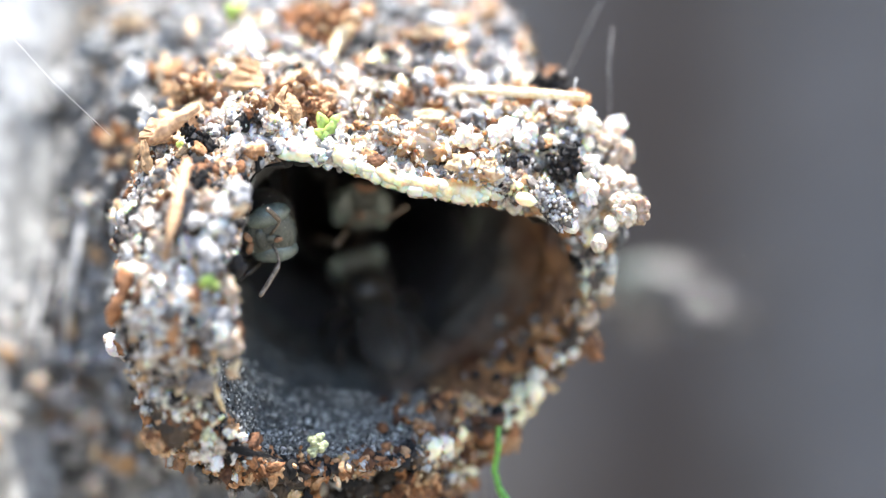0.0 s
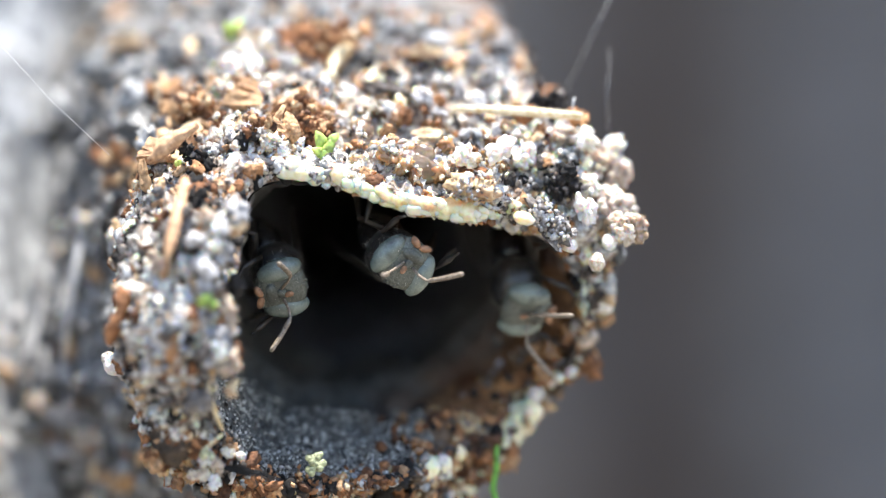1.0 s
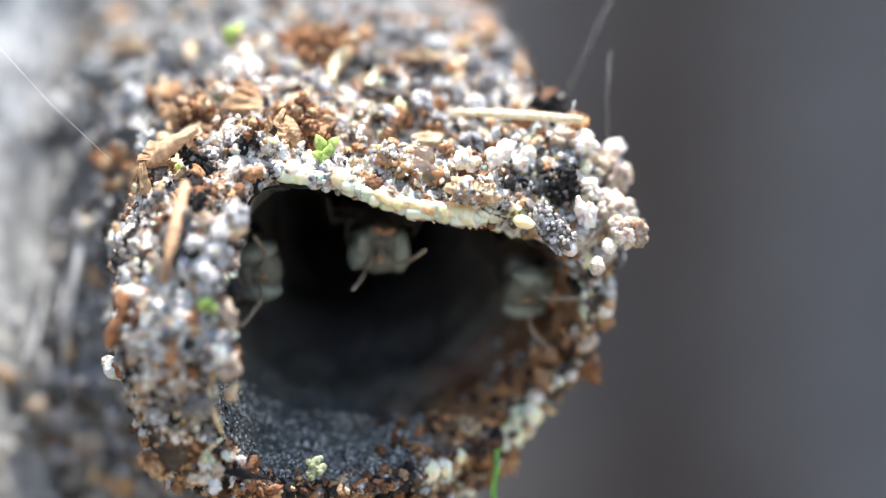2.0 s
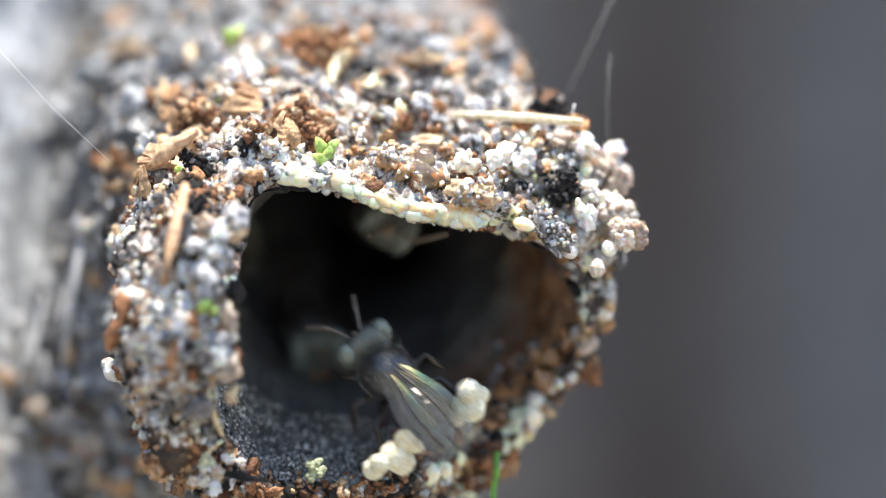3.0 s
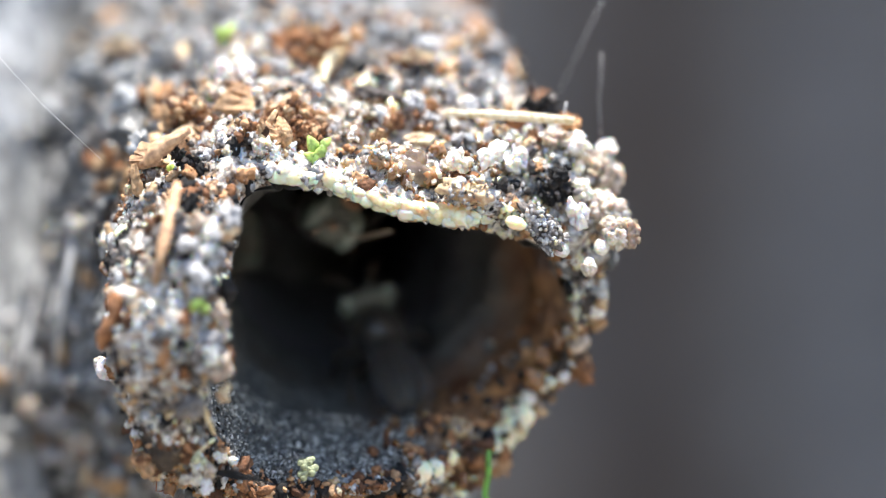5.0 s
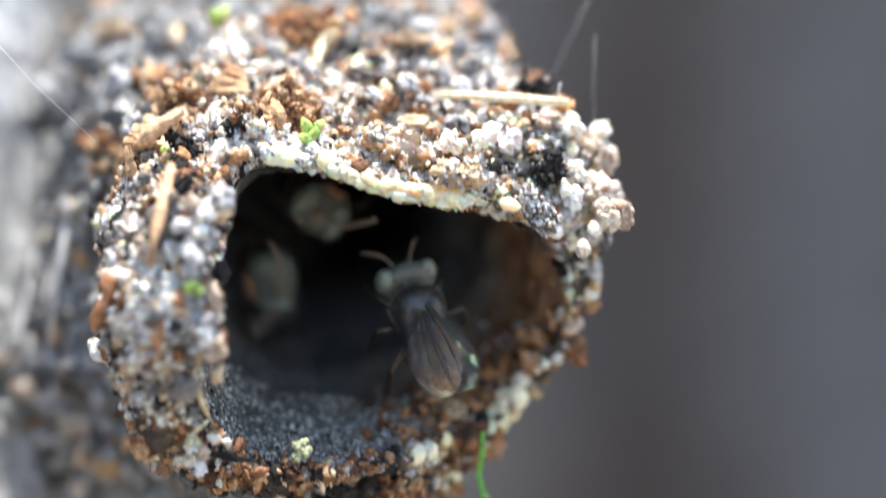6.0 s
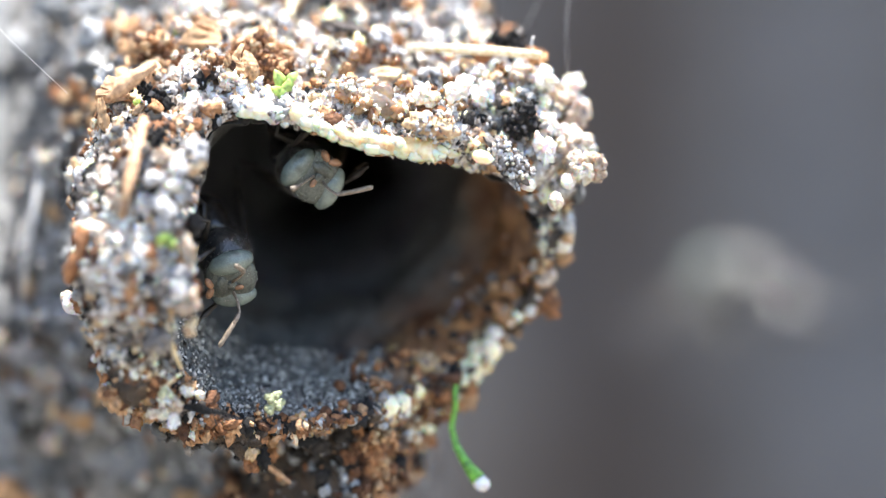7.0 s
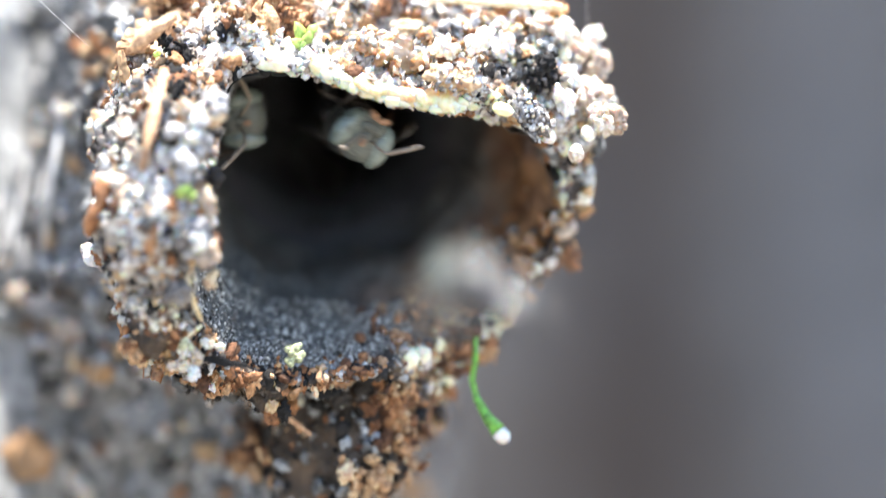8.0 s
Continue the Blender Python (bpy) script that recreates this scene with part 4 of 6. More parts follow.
def floor_grit():
    """Fine dark grit on the tunnel floor, amber lumps on its right wall."""
    rnd = random.Random(8)
    grit = Pile()
    rows, cols = IN_P.shape[:2]
    for _ in range(22000):
        a = rnd.uniform(math.radians(165), math.radians(290))
        i = int(rnd.random() ** 1.15 * 42)
        j = int(a / math.tau * cols) % cols
        fi, fj = rnd.random(), rnd.random()
        j2 = (j + 1) % cols
        p, n = (IN_P[i, j] * (1 - fi) + IN_P[i + 1, j] * fi) * (1 - fj) + (IN_P[i, j2] * (1 - fi) + IN_P[i + 1, j2] * fi) * fj, IN_N[i, j]
        grit.add("crumb", p + n * rnd.uniform(-0.02, 0.05), 0.016 + 0.05 * rnd.random() ** 1.8, rnd)
    for _ in range(800):
        a = rnd.uniform(math.radians(170), math.radians(285))
        i = int(rnd.random() ** 1.6 * 30)
        j = int(a / math.tau * cols) % cols
        p, n = IN_P[i, j], IN_N[i, j]
        piles[rnd.choice(("stone", "stone", "soil", "grey", "coal"))].add("crumb", p + n * 0.03 + np.array([rnd.gauss(0, 0.05), 0, 0]), rnd.uniform(0.04, 0.08), rnd)
    part("floor_grit", grit.mesh("floor_grit"), M_GRIT, nest, "fine dark grey grit on the tunnel floor", smooth=False, kind="stuff")
    for _ in range(620):
        a = rnd.uniform(math.radians(258), math.radians(330))
        i = int(rnd.random() ** 1.5 * 20)
        j = int(a / math.tau * cols) % cols
        p, n = IN_P[i, j], IN_N[i, j]
        piles[rnd.choice(("soil", "soil", "bark", "bark", "stone", "amber") if a < 4.8 else ("soil", "soil", "soil", "coal", "bark", "amber"))].add(rnd.choice(("crumb", "lump", "chip")), p + n * 0.03, rnd.uniform(0.04, 0.12), rnd)
    for _ in range(150):
        a = rnd.uniform(math.radians(262), math.radians(352))
        i = int(rnd.random() * 42)
        j = int(a / math.tau * cols) % cols
        p, n = IN_P[i, j], IN_N[i, j]
        piles[rnd.choice(("amber", "bark", "bark", "soil", "soil", "coal"))].add(rnd.choice(("lump", "bead")), p - n * 0.06, rnd.uniform(0.06, 0.18), rnd)


M_GRIT = material("dark grey grit", [(0.018, 0.017, 0.016), (0.085, 0.082, 0.077), (0.20, 0.195, 0.18), (0.38, 0.37, 0.34), (0.75, 0.74, 0.69)], 0.35, mottle=0.9)
lumps()
floor_grit()
scatter()
NAMES = {"white": "resin_debris", "wax": "wax_debris", "amber": "amber_debris", "bark": "bark_litter", "tan": "wood_litter", "soil": "soil", "grey": "sand", "stone": "gravel", "coal": "charcoal_dust"}
for k in piles:
    if piles[k].v:
        part(NAMES[k], piles[k].mesh(NAMES[k]), KINDS[k][0], nest, "", smooth=False, kind="stuff")


# ---- straws, splinters, moss and threads stuck to the funnel ----
def strand(name, path, radii, mat, label, category, sides=8, rough=0.0):
    bm = bmesh.new()
    tube(bm, path, radii, sides)
    if rough:
        bmesh.ops.subdivide_edges(bm, edges=bm.edges[:], cuts=3, use_grid_fill=True)
        for v in bm.verts:
            q = v.co / MM
            v.co += Vector((fractal(q, 2.4), fractal(q + Vector((9, 0, 0)), 2.4), fractal(q + Vector((0, 9, 0)), 2.4))) * rough * MM
    return tagged(part(name, bm, mat), label, category)


strand("straw", [(0.3, 2.2, 3.42), (1.2, 2.1, 3.38), (2.3, 2.0, 3.32), (3.46, 1.9, 3.22)], [0.07, 0.12, 0.13, 0.10], M_STRAW, "pale yellow straw lying across the top of the funnel", "straw")
strand("splinter", [(-6.2, -2.6, 1.62), (-6.32, -3.3, 0.9), (-6.5, -3.9, 0.1), (-6.66, -4.1, -0.8)], [0.11, 0.16, 0.15, 0.10], M_SPLINT, "pale brown wood splinter leaning on the crumbly lip", "splinter")
strand("dry_stalk", [(-5.74, -2.9, -3.05), (-5.6, -2.6, -3.7), (-5.34, -2.0, -4.4)], [0.07, 0.08, 0.05], M_STRAW, "short dry yellow stalk on the lower lip", "straw")
strand("dry_stalk", [(-4.0, 2.2, -6.6), (-3.3, 1.8, -6.95), (-2.75, 1.5, -7.35)], [0.06, 0.08, 0.04], M_SPLINT, "short red brown stalk under the lip", "straw")

M_RUST = material("rust brown bark flake", [(0.20, 0.075, 0.03), (0.42, 0.20, 0.09)], 0.7, scale=2500, by="noise", bump=0.8)
strand("bark_flake", [(-7.58, -3.1, -1.02), (-7.68, -3.1, -1.32), (-7.70, -3.1, -1.55), (-7.9, -3.0, -1.9), (-8.02, -2.7, -2.35)], [0.16, 0.2, 0.13, 0.2, 0.08], M_RUST, "rust brown bark flake stuck to the edge of the lip", "bark", 8, 0.1)


def on_top(u, v, lift):
    p = stuck(u, v)
    return (p.x, p.y - lift, p.z)


strand("bark_strip", [on_top(-4.0, 5.2, 0.1), on_top(-3.5, 5.18, 0.25), on_top(-3.0, 5.12, 0.25), on_top(-2.4, 4.98, 0.1)], [0.14, 0.24, 0.22, 0.10], M_RUST, "long rust brown bark strip lying behind the pale heap", "bark", 10, 0.16)
strand("wood_curl", [on_top(-2.72, 4.15, 0.15), on_top(-2.66, 4.5, 0.3), on_top(-2.5, 4.78, 0.4), on_top(-2.2, 4.95, 0.3)], [0.09, 0.15, 0.14, 0.06], M_STRAW, "curled pale wood shaving on the funnel", "wood shaving", 8, 0.05)
strand("wood_sliver", [(-7.15, -0.9, 2.12), (-6.8, -0.95, 2.4), (-6.4, -0.9, 2.68), (-5.98, -0.6, 2.95)], [0.08, 0.2, 0.2, 0.09], M_SPLINT, "pale tan wood sliver lying on the upper lip", "splinter", 8, 0.08)


def moss(places, label, mat=None):
    thing = tagged(new("moss_sprig"), label, "moss")
    rnd = random.Random(len(places))
    for x, y, z, s, lean in places:
        bm = bmesh.new()
        bmesh.ops.create_icosphere(bm, subdivisions=2, radius=1.0)
        for v in bm.verts:
            v.co.x *= 0.55 * (1 - 0.4 * v.co.z)
            v.co.y *= 0.18
            v.co.y += 0.2 * v.co.z * v.co.z
            v.co += v.co * 0.15 * fractal(v.co, 2.0, 2)
        bmesh.ops.transform(bm, matrix=Matrix.Translation(Vector((x, y, z)) * MM) @ Euler((rnd.uniform(-0.5, 0.3), radians(lean), rnd.uniform(-0.6, 0.6))).to_matrix().to_4x4() @ Matrix.Scale(s * MM, 4), verts=bm.verts)
        part("leaf", bm, mat or M_MOSS, thing)
    return thing


moss([(-2.98, 0.0, 2.58, 0.3, -25), (-2.78, -0.05, 2.4, 0.3, 25), (-3.02, -0.1, 2.3, 0.24, -65), (-2.66, 0.0, 2.66, 0.2, 50), (-2.9, -0.1, 2.2, 0.2, 0)], "bright green moss leaflets on the upper lip")
moss([(-5.4, 5.2, 5.45, 0.3, -40), (-5.2, 5.2, 5.6, 0.24, 30)], "small green moss sprig on the top of the funnel")
moss([(-5.65, 3.0, 3.75, 0.2, 10), (-5.62, 3.0, 3.5, 0.14, 0)], "tiny green moss leaf among crumbs")
moss([(-5.65, -3.85, -1.25, 0.26, 40), (-5.5, -3.85, -1.35, 0.2, -30)], "pale green moss speck on pale crumbs")
M_LICHEN = material("yellow green lichen", [(0.30, 0.33, 0.17), (0.50, 0.51, 0.34)], 0.5, bump=0.4)
moss([(-5.75, -1.9, -4.98, 0.2, 20), (-5.6, -1.9, -5.05, 0.16, -40)], "yellow green lichen specks on a pale clump", M_LICHEN)
for x, z, r in ((-3.2, -5.2, 0.2), (-3.02, -5.35, 0.2), (-3.22, -5.48, 0.18), (-3.05, -5.12, 0.14)):
    blob("lichen_speck", [((0.4, 0, 0.2), 0.5), ((-0.4, 0, 0.1), 0.5), ((0, -0.2, -0.4), 0.5)], 0.6, (x, 0.1, z), (r, r, r), M_LICHEN, "pale yellow green lichen speck")
moss([(-6.45, -0.1, 2.05, 0.16, 60)], "tiny green leaf on the tan crumbs")


def seedling():
    thing = tagged(new("green_seedling"), "curved green seedling stem hanging below the funnel", "plant")
    bm = bmesh.new()
    tube(bm, [(1.34, 2.4, -4.95), (1.33, 2.5, -5.5), (1.24, 2.5, -6.05), (1.36, 2.4, -6.5), (1.62, 2.3, -6.95), (1.9, 2.2, -7.3)], [0.06, 0.08, 0.08, 0.09, 0.13, 0.2], 10)
    part("stem", bm, M_STEM, thing)
    bm = bmesh.new()
    bmesh.ops.create_icosphere(bm, subdivisions=2, radius=0.2 * MM, matrix=Matrix.Translation(Vector((1.98, 2.2, -7.4)) * MM))
    for v in bm.verts:
        v.co += Vector((1, 0, -1)) * 0.05 * MM * fractal(v.co * 1000, 4.0, 2)
    part("tip", bm, M_WHITE, thing, "cut pale tip")


M_STEM = material("fresh green stem", [(0.06, 0.22, 0.02), (0.14, 0.36, 0.05)], 0.4, sss=0.3, bump=0.1)
M_SILK = material("spider silk", [(0.75, 0.75, 0.75), (0.85, 0.85, 0.85)], 0.3, bump=0)
seedling()
strand("spider_thread", [(-11.4, -0.9, 5.6), (-9.6, -0.6, 3.6), (-8.2, 0.5, 2.25)], 0.006, M_SILK, "fine straight spider thread tied to the funnel", "thread", 5)
strand("spider_thread", [(4.5, 5.0, 6.9), (3.8, 5.2, 5.4), (3.1, 5.6, 3.9)], 0.006, M_SILK, "fine slanting spider thread behind the funnel", "thread", 5)
strand("spider_thread", [(4.2, 4.0, 5.0), (4.12, 4.0, 3.9), (4.15, 4.0, 2.9)], 0.004, M_SILK, "fine upright spider thread behind the funnel", "thread", 5)
strand("fibre", [(3.24, 2.3, 3.2), (3.22, 2.3, 3.5), (3.27, 2.3, 3.7)], 0.02, M_SILK, "short pale fibre standing on the straw", "fibre", 5)
strand("bark_fibre", [(-9.1, 8.4, 2.0), (-9.3, 7.0, 0.0), (-9.75, 7.2, -2.9)], [0.05, 0.10, 0.05], M_SILK, "pale bark fibre hanging on the trunk", "fibre", 6)
strand("bark_fibre", [(-10.2, 9.0, -0.4), (-10.5, 8.2, -2.4), (-10.8, 8.6, -4.2)], [0.03, 0.06, 0.03], M_SILK, "thin pale bark fibre hanging on the trunk", "fibre", 6)


# ---- the bees ----
M_HEAD = material("grey green haired face", [(0.045, 0.045, 0.036), (0.095, 0.102, 0.085), (0.155, 0.168, 0.145)], 0.35, scale=1400, by="noise", bump=0.4, fine=14000, mottle=0.5)
M_EYE = material("grey green compound eye", [(0.10, 0.12, 0.10), (0.19, 0.225, 0.195), (0.06, 0.07, 0.06)], 0.24, scale=1500, by="noise", bump=0.15, fine=30000, coat=0.5, mottle=0.2)
M_BODY = material("black bee cuticle", [(0.008, 0.008, 0.01), (0.02, 0.019, 0.018), (0.045, 0.035, 0.028)], 0.28, scale=1500, by="noise", bump=0.5, fine=12000, coat=0.8)
M_BELLY = material("black abdomen", [(0.008, 0.008, 0.010), (0.022, 0.019, 0.018), (0.045, 0.034, 0.026)], 0.2, scale=900, by="noise", bump=0.3, fine=9000, coat=0.5)
M_TAIL = material("amber brown abdomen", [(0.04, 0.022, 0.015), (0.14, 0.065, 0.03), (0.34, 0.17, 0.07)], 0.3, scale=900, by="noise", bump=0.3, fine=9000, coat=0.5)
M_LIMB = material("dark brown legs", [(0.01, 0.009, 0.008), (0.04, 0.03, 0.022)], 0.35, scale=2500, by="noise", bump=0.3)
M_FEELER = material("tan feeler", [(0.17, 0.125, 0.085), (0.30, 0.25, 0.20)], 0.45, scale=5000, by="noise", bump=0.4, fine=20000)
M_HAIR = material("pale grey hair", [(0.28, 0.265, 0.23), (0.48, 0.46, 0.41)], 0.5, bump=0)
M_SPOT = material("rusty mark", [(0.16, 0.09, 0.055), (0.30, 0.16, 0.09)], 0.5, bump=0.3)
M_POLLEN = material("cream pollen", [(0.72, 0.66, 0.46), (0.82, 0.78, 0.60)], 0.8, scale=2500, by="noise", bump=0.8, fine=16000, sss=0.15)


def wing_material():
    m = bpy.data.materials.new("clear bee wing")
    m.use_nodes = True
    n, link = m.node_tree.nodes, m.node_tree.links.new
    out = n["Material Output"]
    film = n["Principled BSDF"]
    film.inputs["Base Color"].default_value = (0.20, 0.20, 0.21, 1)
    film.inputs["Roughness"].default_value = 0.3
    film.inputs["Specular IOR Level"].default_value = 0.65
    film.inputs["IOR"].default_value = 1.55
    film.inputs["Thin Film IOR"].default_value = 1.5
    clear = n.new("ShaderNodeBsdfTransparent")
    clear.inputs["Color"].default_value = (0.86, 0.84, 0.80, 1)
    mix = n.new("ShaderNodeMixShader")
    tex, co = n.new("ShaderNodeTexNoise"), n.new("ShaderNodeTexCoord")
    tex.inputs["Scale"].default_value = 1500
    link(co.outputs["Object"], tex.inputs["Vector"])
    span = n.new("ShaderNodeMapRange")
    span.inputs["To Min"].default_value, span.inputs["To Max"].default_value = 0.11, 0.24
    link(tex.outputs["Fac"], span.inputs["Value"])
    thick = n.new("ShaderNodeMapRange")
    thick.inputs["To Min"].default_value, thick.inputs["To Max"].default_value = 230, 520
    broad = n.new("ShaderNodeTexNoise")
    broad.inputs["Scale"].default_value = 900
    link(co.outputs["Object"], broad.inputs["Vector"])
    link(broad.outputs["Fac"], thick.inputs["Value"])
    link(thick.outputs[0], film.inputs["Thin Film Thickness"])
    link(span.outputs[0], mix.inputs["Fac"])
    link(clear.outputs[0], mix.inputs[1])
    link(film.outputs[0], mix.inputs[2])
    link(mix.outputs[0], out.inputs["Surface"])
    return m


M_WING = wing_material()


def ball(bm, centre, radii, sub=3, tilt=(0, 0, 0), shape=None):
    r = bmesh.ops.create_icosphere(bm, subdivisions=sub, radius=1.0)
    m = Matrix.Translation(Vector(centre) * MM) @ Euler([radians(a) for a in tilt]).to_matrix().to_4x4() @ Matrix.Diagonal((radii[0] * MM, radii[1] * MM, radii[2] * MM, 1))
    for v in r["verts"]:
        if shape:
            v.co = shape(v.co)
        v.co = m @ v.co
    return r["verts"]


def hairs(centre, radii, count, length, keep, seed):
    """Short tapered hairs standing on an ellipsoid, where keep() says so."""
    rnd = random.Random(seed)
    v, f = [], []
    while len(f) < count * 3:
        d = Vector((rnd.gauss(0, 1), rnd.gauss(0, 1), rnd.gauss(0, 1))).normalized()
        if not keep(d):
            continue
        p = Vector(centre) + Vector((d.x * radii[0], d.y * radii[1], d.z * radii[2]))
        tip = p + (d + Vector((rnd.gauss(0, 0.4), rnd.gauss(0, 0.4), rnd.gauss(0, 0.4)))).normalized() * length * rnd.uniform(0.5, 1.3)
        a = d.cross(Vector((0.3, 0.5, 0.8))).normalized() * 0.007
        b = d.cross(a).normalized() * 0.007
        k = len(v)
        v += [(p + a) * MM, (p - a * 0.5 + b) * MM, (p - a * 0.5 - b) * MM, tip * MM]
        f += [(k, k + 1, k + 3), (k + 1, k + 2, k + 3), (k + 2, k, k + 3)]
    return mesh_from("hair", v, f)


def wing_mesh(length, width):
    """A wing blade lying back from its hinge, slightly cambered, with raised veins."""
    bm = bmesh.new()
    n, w = 14, 5
    grid = []
    for i in range(n + 1):
        f = i / n
        half = width * math.sqrt(max(0.02, math.sin(math.pi * min(1.0, 0.06 + f * 0.9)))) * (0.35 + 0.65 * f ** 0.7)
        row = []
        for j in range(w + 1):
            s = j / w
            row.append(bm.verts.new(Vector((-0.25 * half + half * s - 0.06, -length * f, 0.08 * math.sin(math.pi * s) + 0.05 * math.sin(3 * f) + 0.02 * math.sin(9 * s))) * MM))
        grid.append(row)
    for a, b in zip(grid, grid[1:]):
        for j in range(w):
            bm.faces.new((a[j], a[j + 1], b[j + 1], b[j]))
    bmesh.ops.solidify(bm, geom=bm.faces[:], thickness=0.012 * MM)
    return bm


def leg_mesh(root, knee, ankle, foot, thick):
    bm = bmesh.new()
    r, k, a, t = (Vector(p) for p in (root, knee, ankle, foot))
    tube(bm, [r, r.lerp(k, 0.5), k, k.lerp(a, 0.3), k.lerp(a, 0.8), a, a.lerp(t, 0.5), t], [thick, thick * 1.1, thick * 0.7, thick * 0.9, thick * 1.2, thick * 0.6, thick * 0.5, thick * 0.35], 7)
    return bm


def feeler(side):
    """An elbowed antenna with a stout ringed lash."""
    bm = bmesh.new()
    path, rad = [(0, 0, 0), (side * 0.14, 0.30, 0.06), (side * 0.28, 0.58, 0.04)], [0.045, 0.04, 0.04]
    p = Vector(path[-1])
    d = Vector((side * 0.30, 0.75, -0.60)).normalized()
    for i in range(11):
        p = p + d * 0.105
        path.append(tuple(p))
        rad.append(0.078 if i % 2 else 0.066)
        d = (d + Vector((side * 0.015, 0.0, -0.03))).normalized()
    rad[-1] = 0.045
    tube(bm, path, rad, 8)
    return bm


LEGS = [((0.35, -0.75, -0.45), (0.95, -0.25, -0.35), (1.0, 0.25, -0.95), (0.95, 0.55, -1.1), 0.085),
        ((0.42, -1.15, -0.5), (1.25, -1.1, -0.3), (1.45, -1.3, -0.95), (1.55, -1.45, -1.1), 0.09),
        ((0.40, -1.5, -0.5), (1.15, -2.0, -0.25), (1.35, -2.75, -0.8), (1.4, -3.1, -1.1), 0.11)]
HINGE = (0.48, -1.0, 0.52)


def build_bee():
    bee = tagged(new("stingless_bee"), "small black stingless bee", "bee", "stingless bees")
    bm = bmesh.new()
    ball(bm, (0, 0, 0), (0.88, 0.46, 0.74), 4, shape=lambda c: Vector((c.x * (1 - 0.12 * max(0, -c.z)), c.y if c.y < 0 else c.y * (0.75 + 0.25 * abs(c.z)), c.z)))
    ball(bm, (0, 0.33, -0.30), (0.36, 0.14, 0.2), 3)
    ball(bm, (0, 0.36, -0.05), (0.16, 0.10, 0.2), 2)
    for x in (-0.12, 0.0, 0.12):
        ball(bm, (x, 0.12, 0.70), (0.06, 0.06, 0.05), 2)
    head = part("head", bm, M_HEAD, bee, "grey haired round head")
    for s in (-1, 1):
        bm = bmesh.new()
        ball(bm, (s * 0.56, 0.05, 0.04), (0.33, 0.37, 0.66), 4, tilt=(0, s * 7, s * -18))
        part("compound_eye", bm, M_EYE, head, "pale grey green compound eye")
        ob = part("antenna", feeler(s), M_FEELER, head, "elbowed tan antenna")
        ob.matrix_basis = pose(s * 0.16 * MM, 0.42 * MM, -0.02 * MM)
        bm = bmesh.new()
        ball(bm, (s * 0.17, 0.30, -0.66), (0.20, 0.10, 0.11), 2, tilt=(0, s * 25, 0))
        part("mandible", bm, M_SPOT, head, "brown mandible")
    bm = bmesh.new()
    ball(bm, (-0.05, 0.435, 0.16), (0.09, 0.045, 0.13), 3)
    part("brow_mark", bm, M_SPOT, head, "rusty spot between the antennae")
    part("face_hair", hairs((0, 0, 0), (0.89, 0.47, 0.75), 240, 0.05, lambda d: abs(d.x) < 0.75 or d.y < 0, 3), M_HAIR, head, kind="stuff", smooth=False)
    bm = bmesh.new()
    ball(bm, (0, -1.02, 0.06), (0.80, 0.80, 0.78), 4)
    ball(bm, (0, -1.72, 0.42), (0.42, 0.26, 0.24), 3)
    for s in (-1, 1):
        ball(bm, (s * 0.56, -0.95, 0.42), (0.16, 0.22, 0.14), 2)
    thorax = part("thorax", bm, M_BODY, bee, "black thorax with pale fringe")
    part("thorax_hair", hairs((0, -1.02, 0.06), (0.81, 0.81, 0.79), 230, 0.10, lambda d: d.y > -0.5, 4), M_HAIR, thorax, kind="stuff", smooth=False)
    bm = bmesh.new()
    rings, sizes = [], []
    for k in range(31):
        f = k / 30
        rings.append((0, -1.78 - 2.05 * f, 0))
        body = 0.74 * math.sqrt(max(0.0, math.sin(math.pi * (0.1 + 0.9 * f ** 0.85)))) + 0.02
        sizes.append(body * (1.0 - 0.05 * ((k % 6) / 5.0) ** 2))
    tube(bm, rings, sizes, 24)
    for v in bm.verts:
        v.co.z = v.co.z * 0.82 - 0.05 * MM + 0.08 * (v.co.y + 1.78 * MM)
    part("abdomen", bm, M_BELLY, bee, "glossy black ringed abdomen")
    for s in (-1, 1):
        for pts in LEGS:
            part("leg", leg_mesh(*[(s * q[0], q[1], q[2]) for q in pts[:4]], pts[4]), M_LIMB, bee)
    for name, ln, wd in (("forewing", 3.6, 1.25), ("hindwing", 2.4, 0.8)):
        for s in (1, -1):
            bm = wing_mesh(ln, wd)
            if s < 0:
                bmesh.ops.scale(bm, vec=(-1, 1, 1), verts=bm.verts)
                bmesh.ops.reverse_faces(bm, faces=bm.faces)
            w = part(name, bm, M_WING, bee, "clear iridescent wing")
            w["side"] = s
            bm = bmesh.new()
            for edge, reach in (((-0.06, 0.05, 0.02), 0.96), ((0.25, 0.45, 0.42), 0.9), ((0.5, 0.75, 0.6), 0.7)):
                pts = []
                for i in range(7):
                    g = i / 6 * reach
                    half = wd * math.sqrt(max(0.02, math.sin(math.pi * min(1.0, 0.06 + g * 0.9)))) * (0.35 + 0.65 * g ** 0.7)
                    across = edge[0] + (edge[1] - edge[0]) * min(1.0, 2 * g) if g < 0.5 else edge[1] + (edge[2] - edge[1]) * (2 * g - 1)
                    pts.append((s * (-0.25 * half + half * across - 0.06), -ln * g, 0.05 * math.sin(3 * g) + 0.08 * math.sin(math.pi * max(0.0, across)) + 0.015))
                tube(bm, pts, 0.018, 5)
            part("vein", bm, M_LIMB, w)
            w.matrix_basis = wing_pose(s, name == "hindwing", 0.0, 0.0)
    return bee


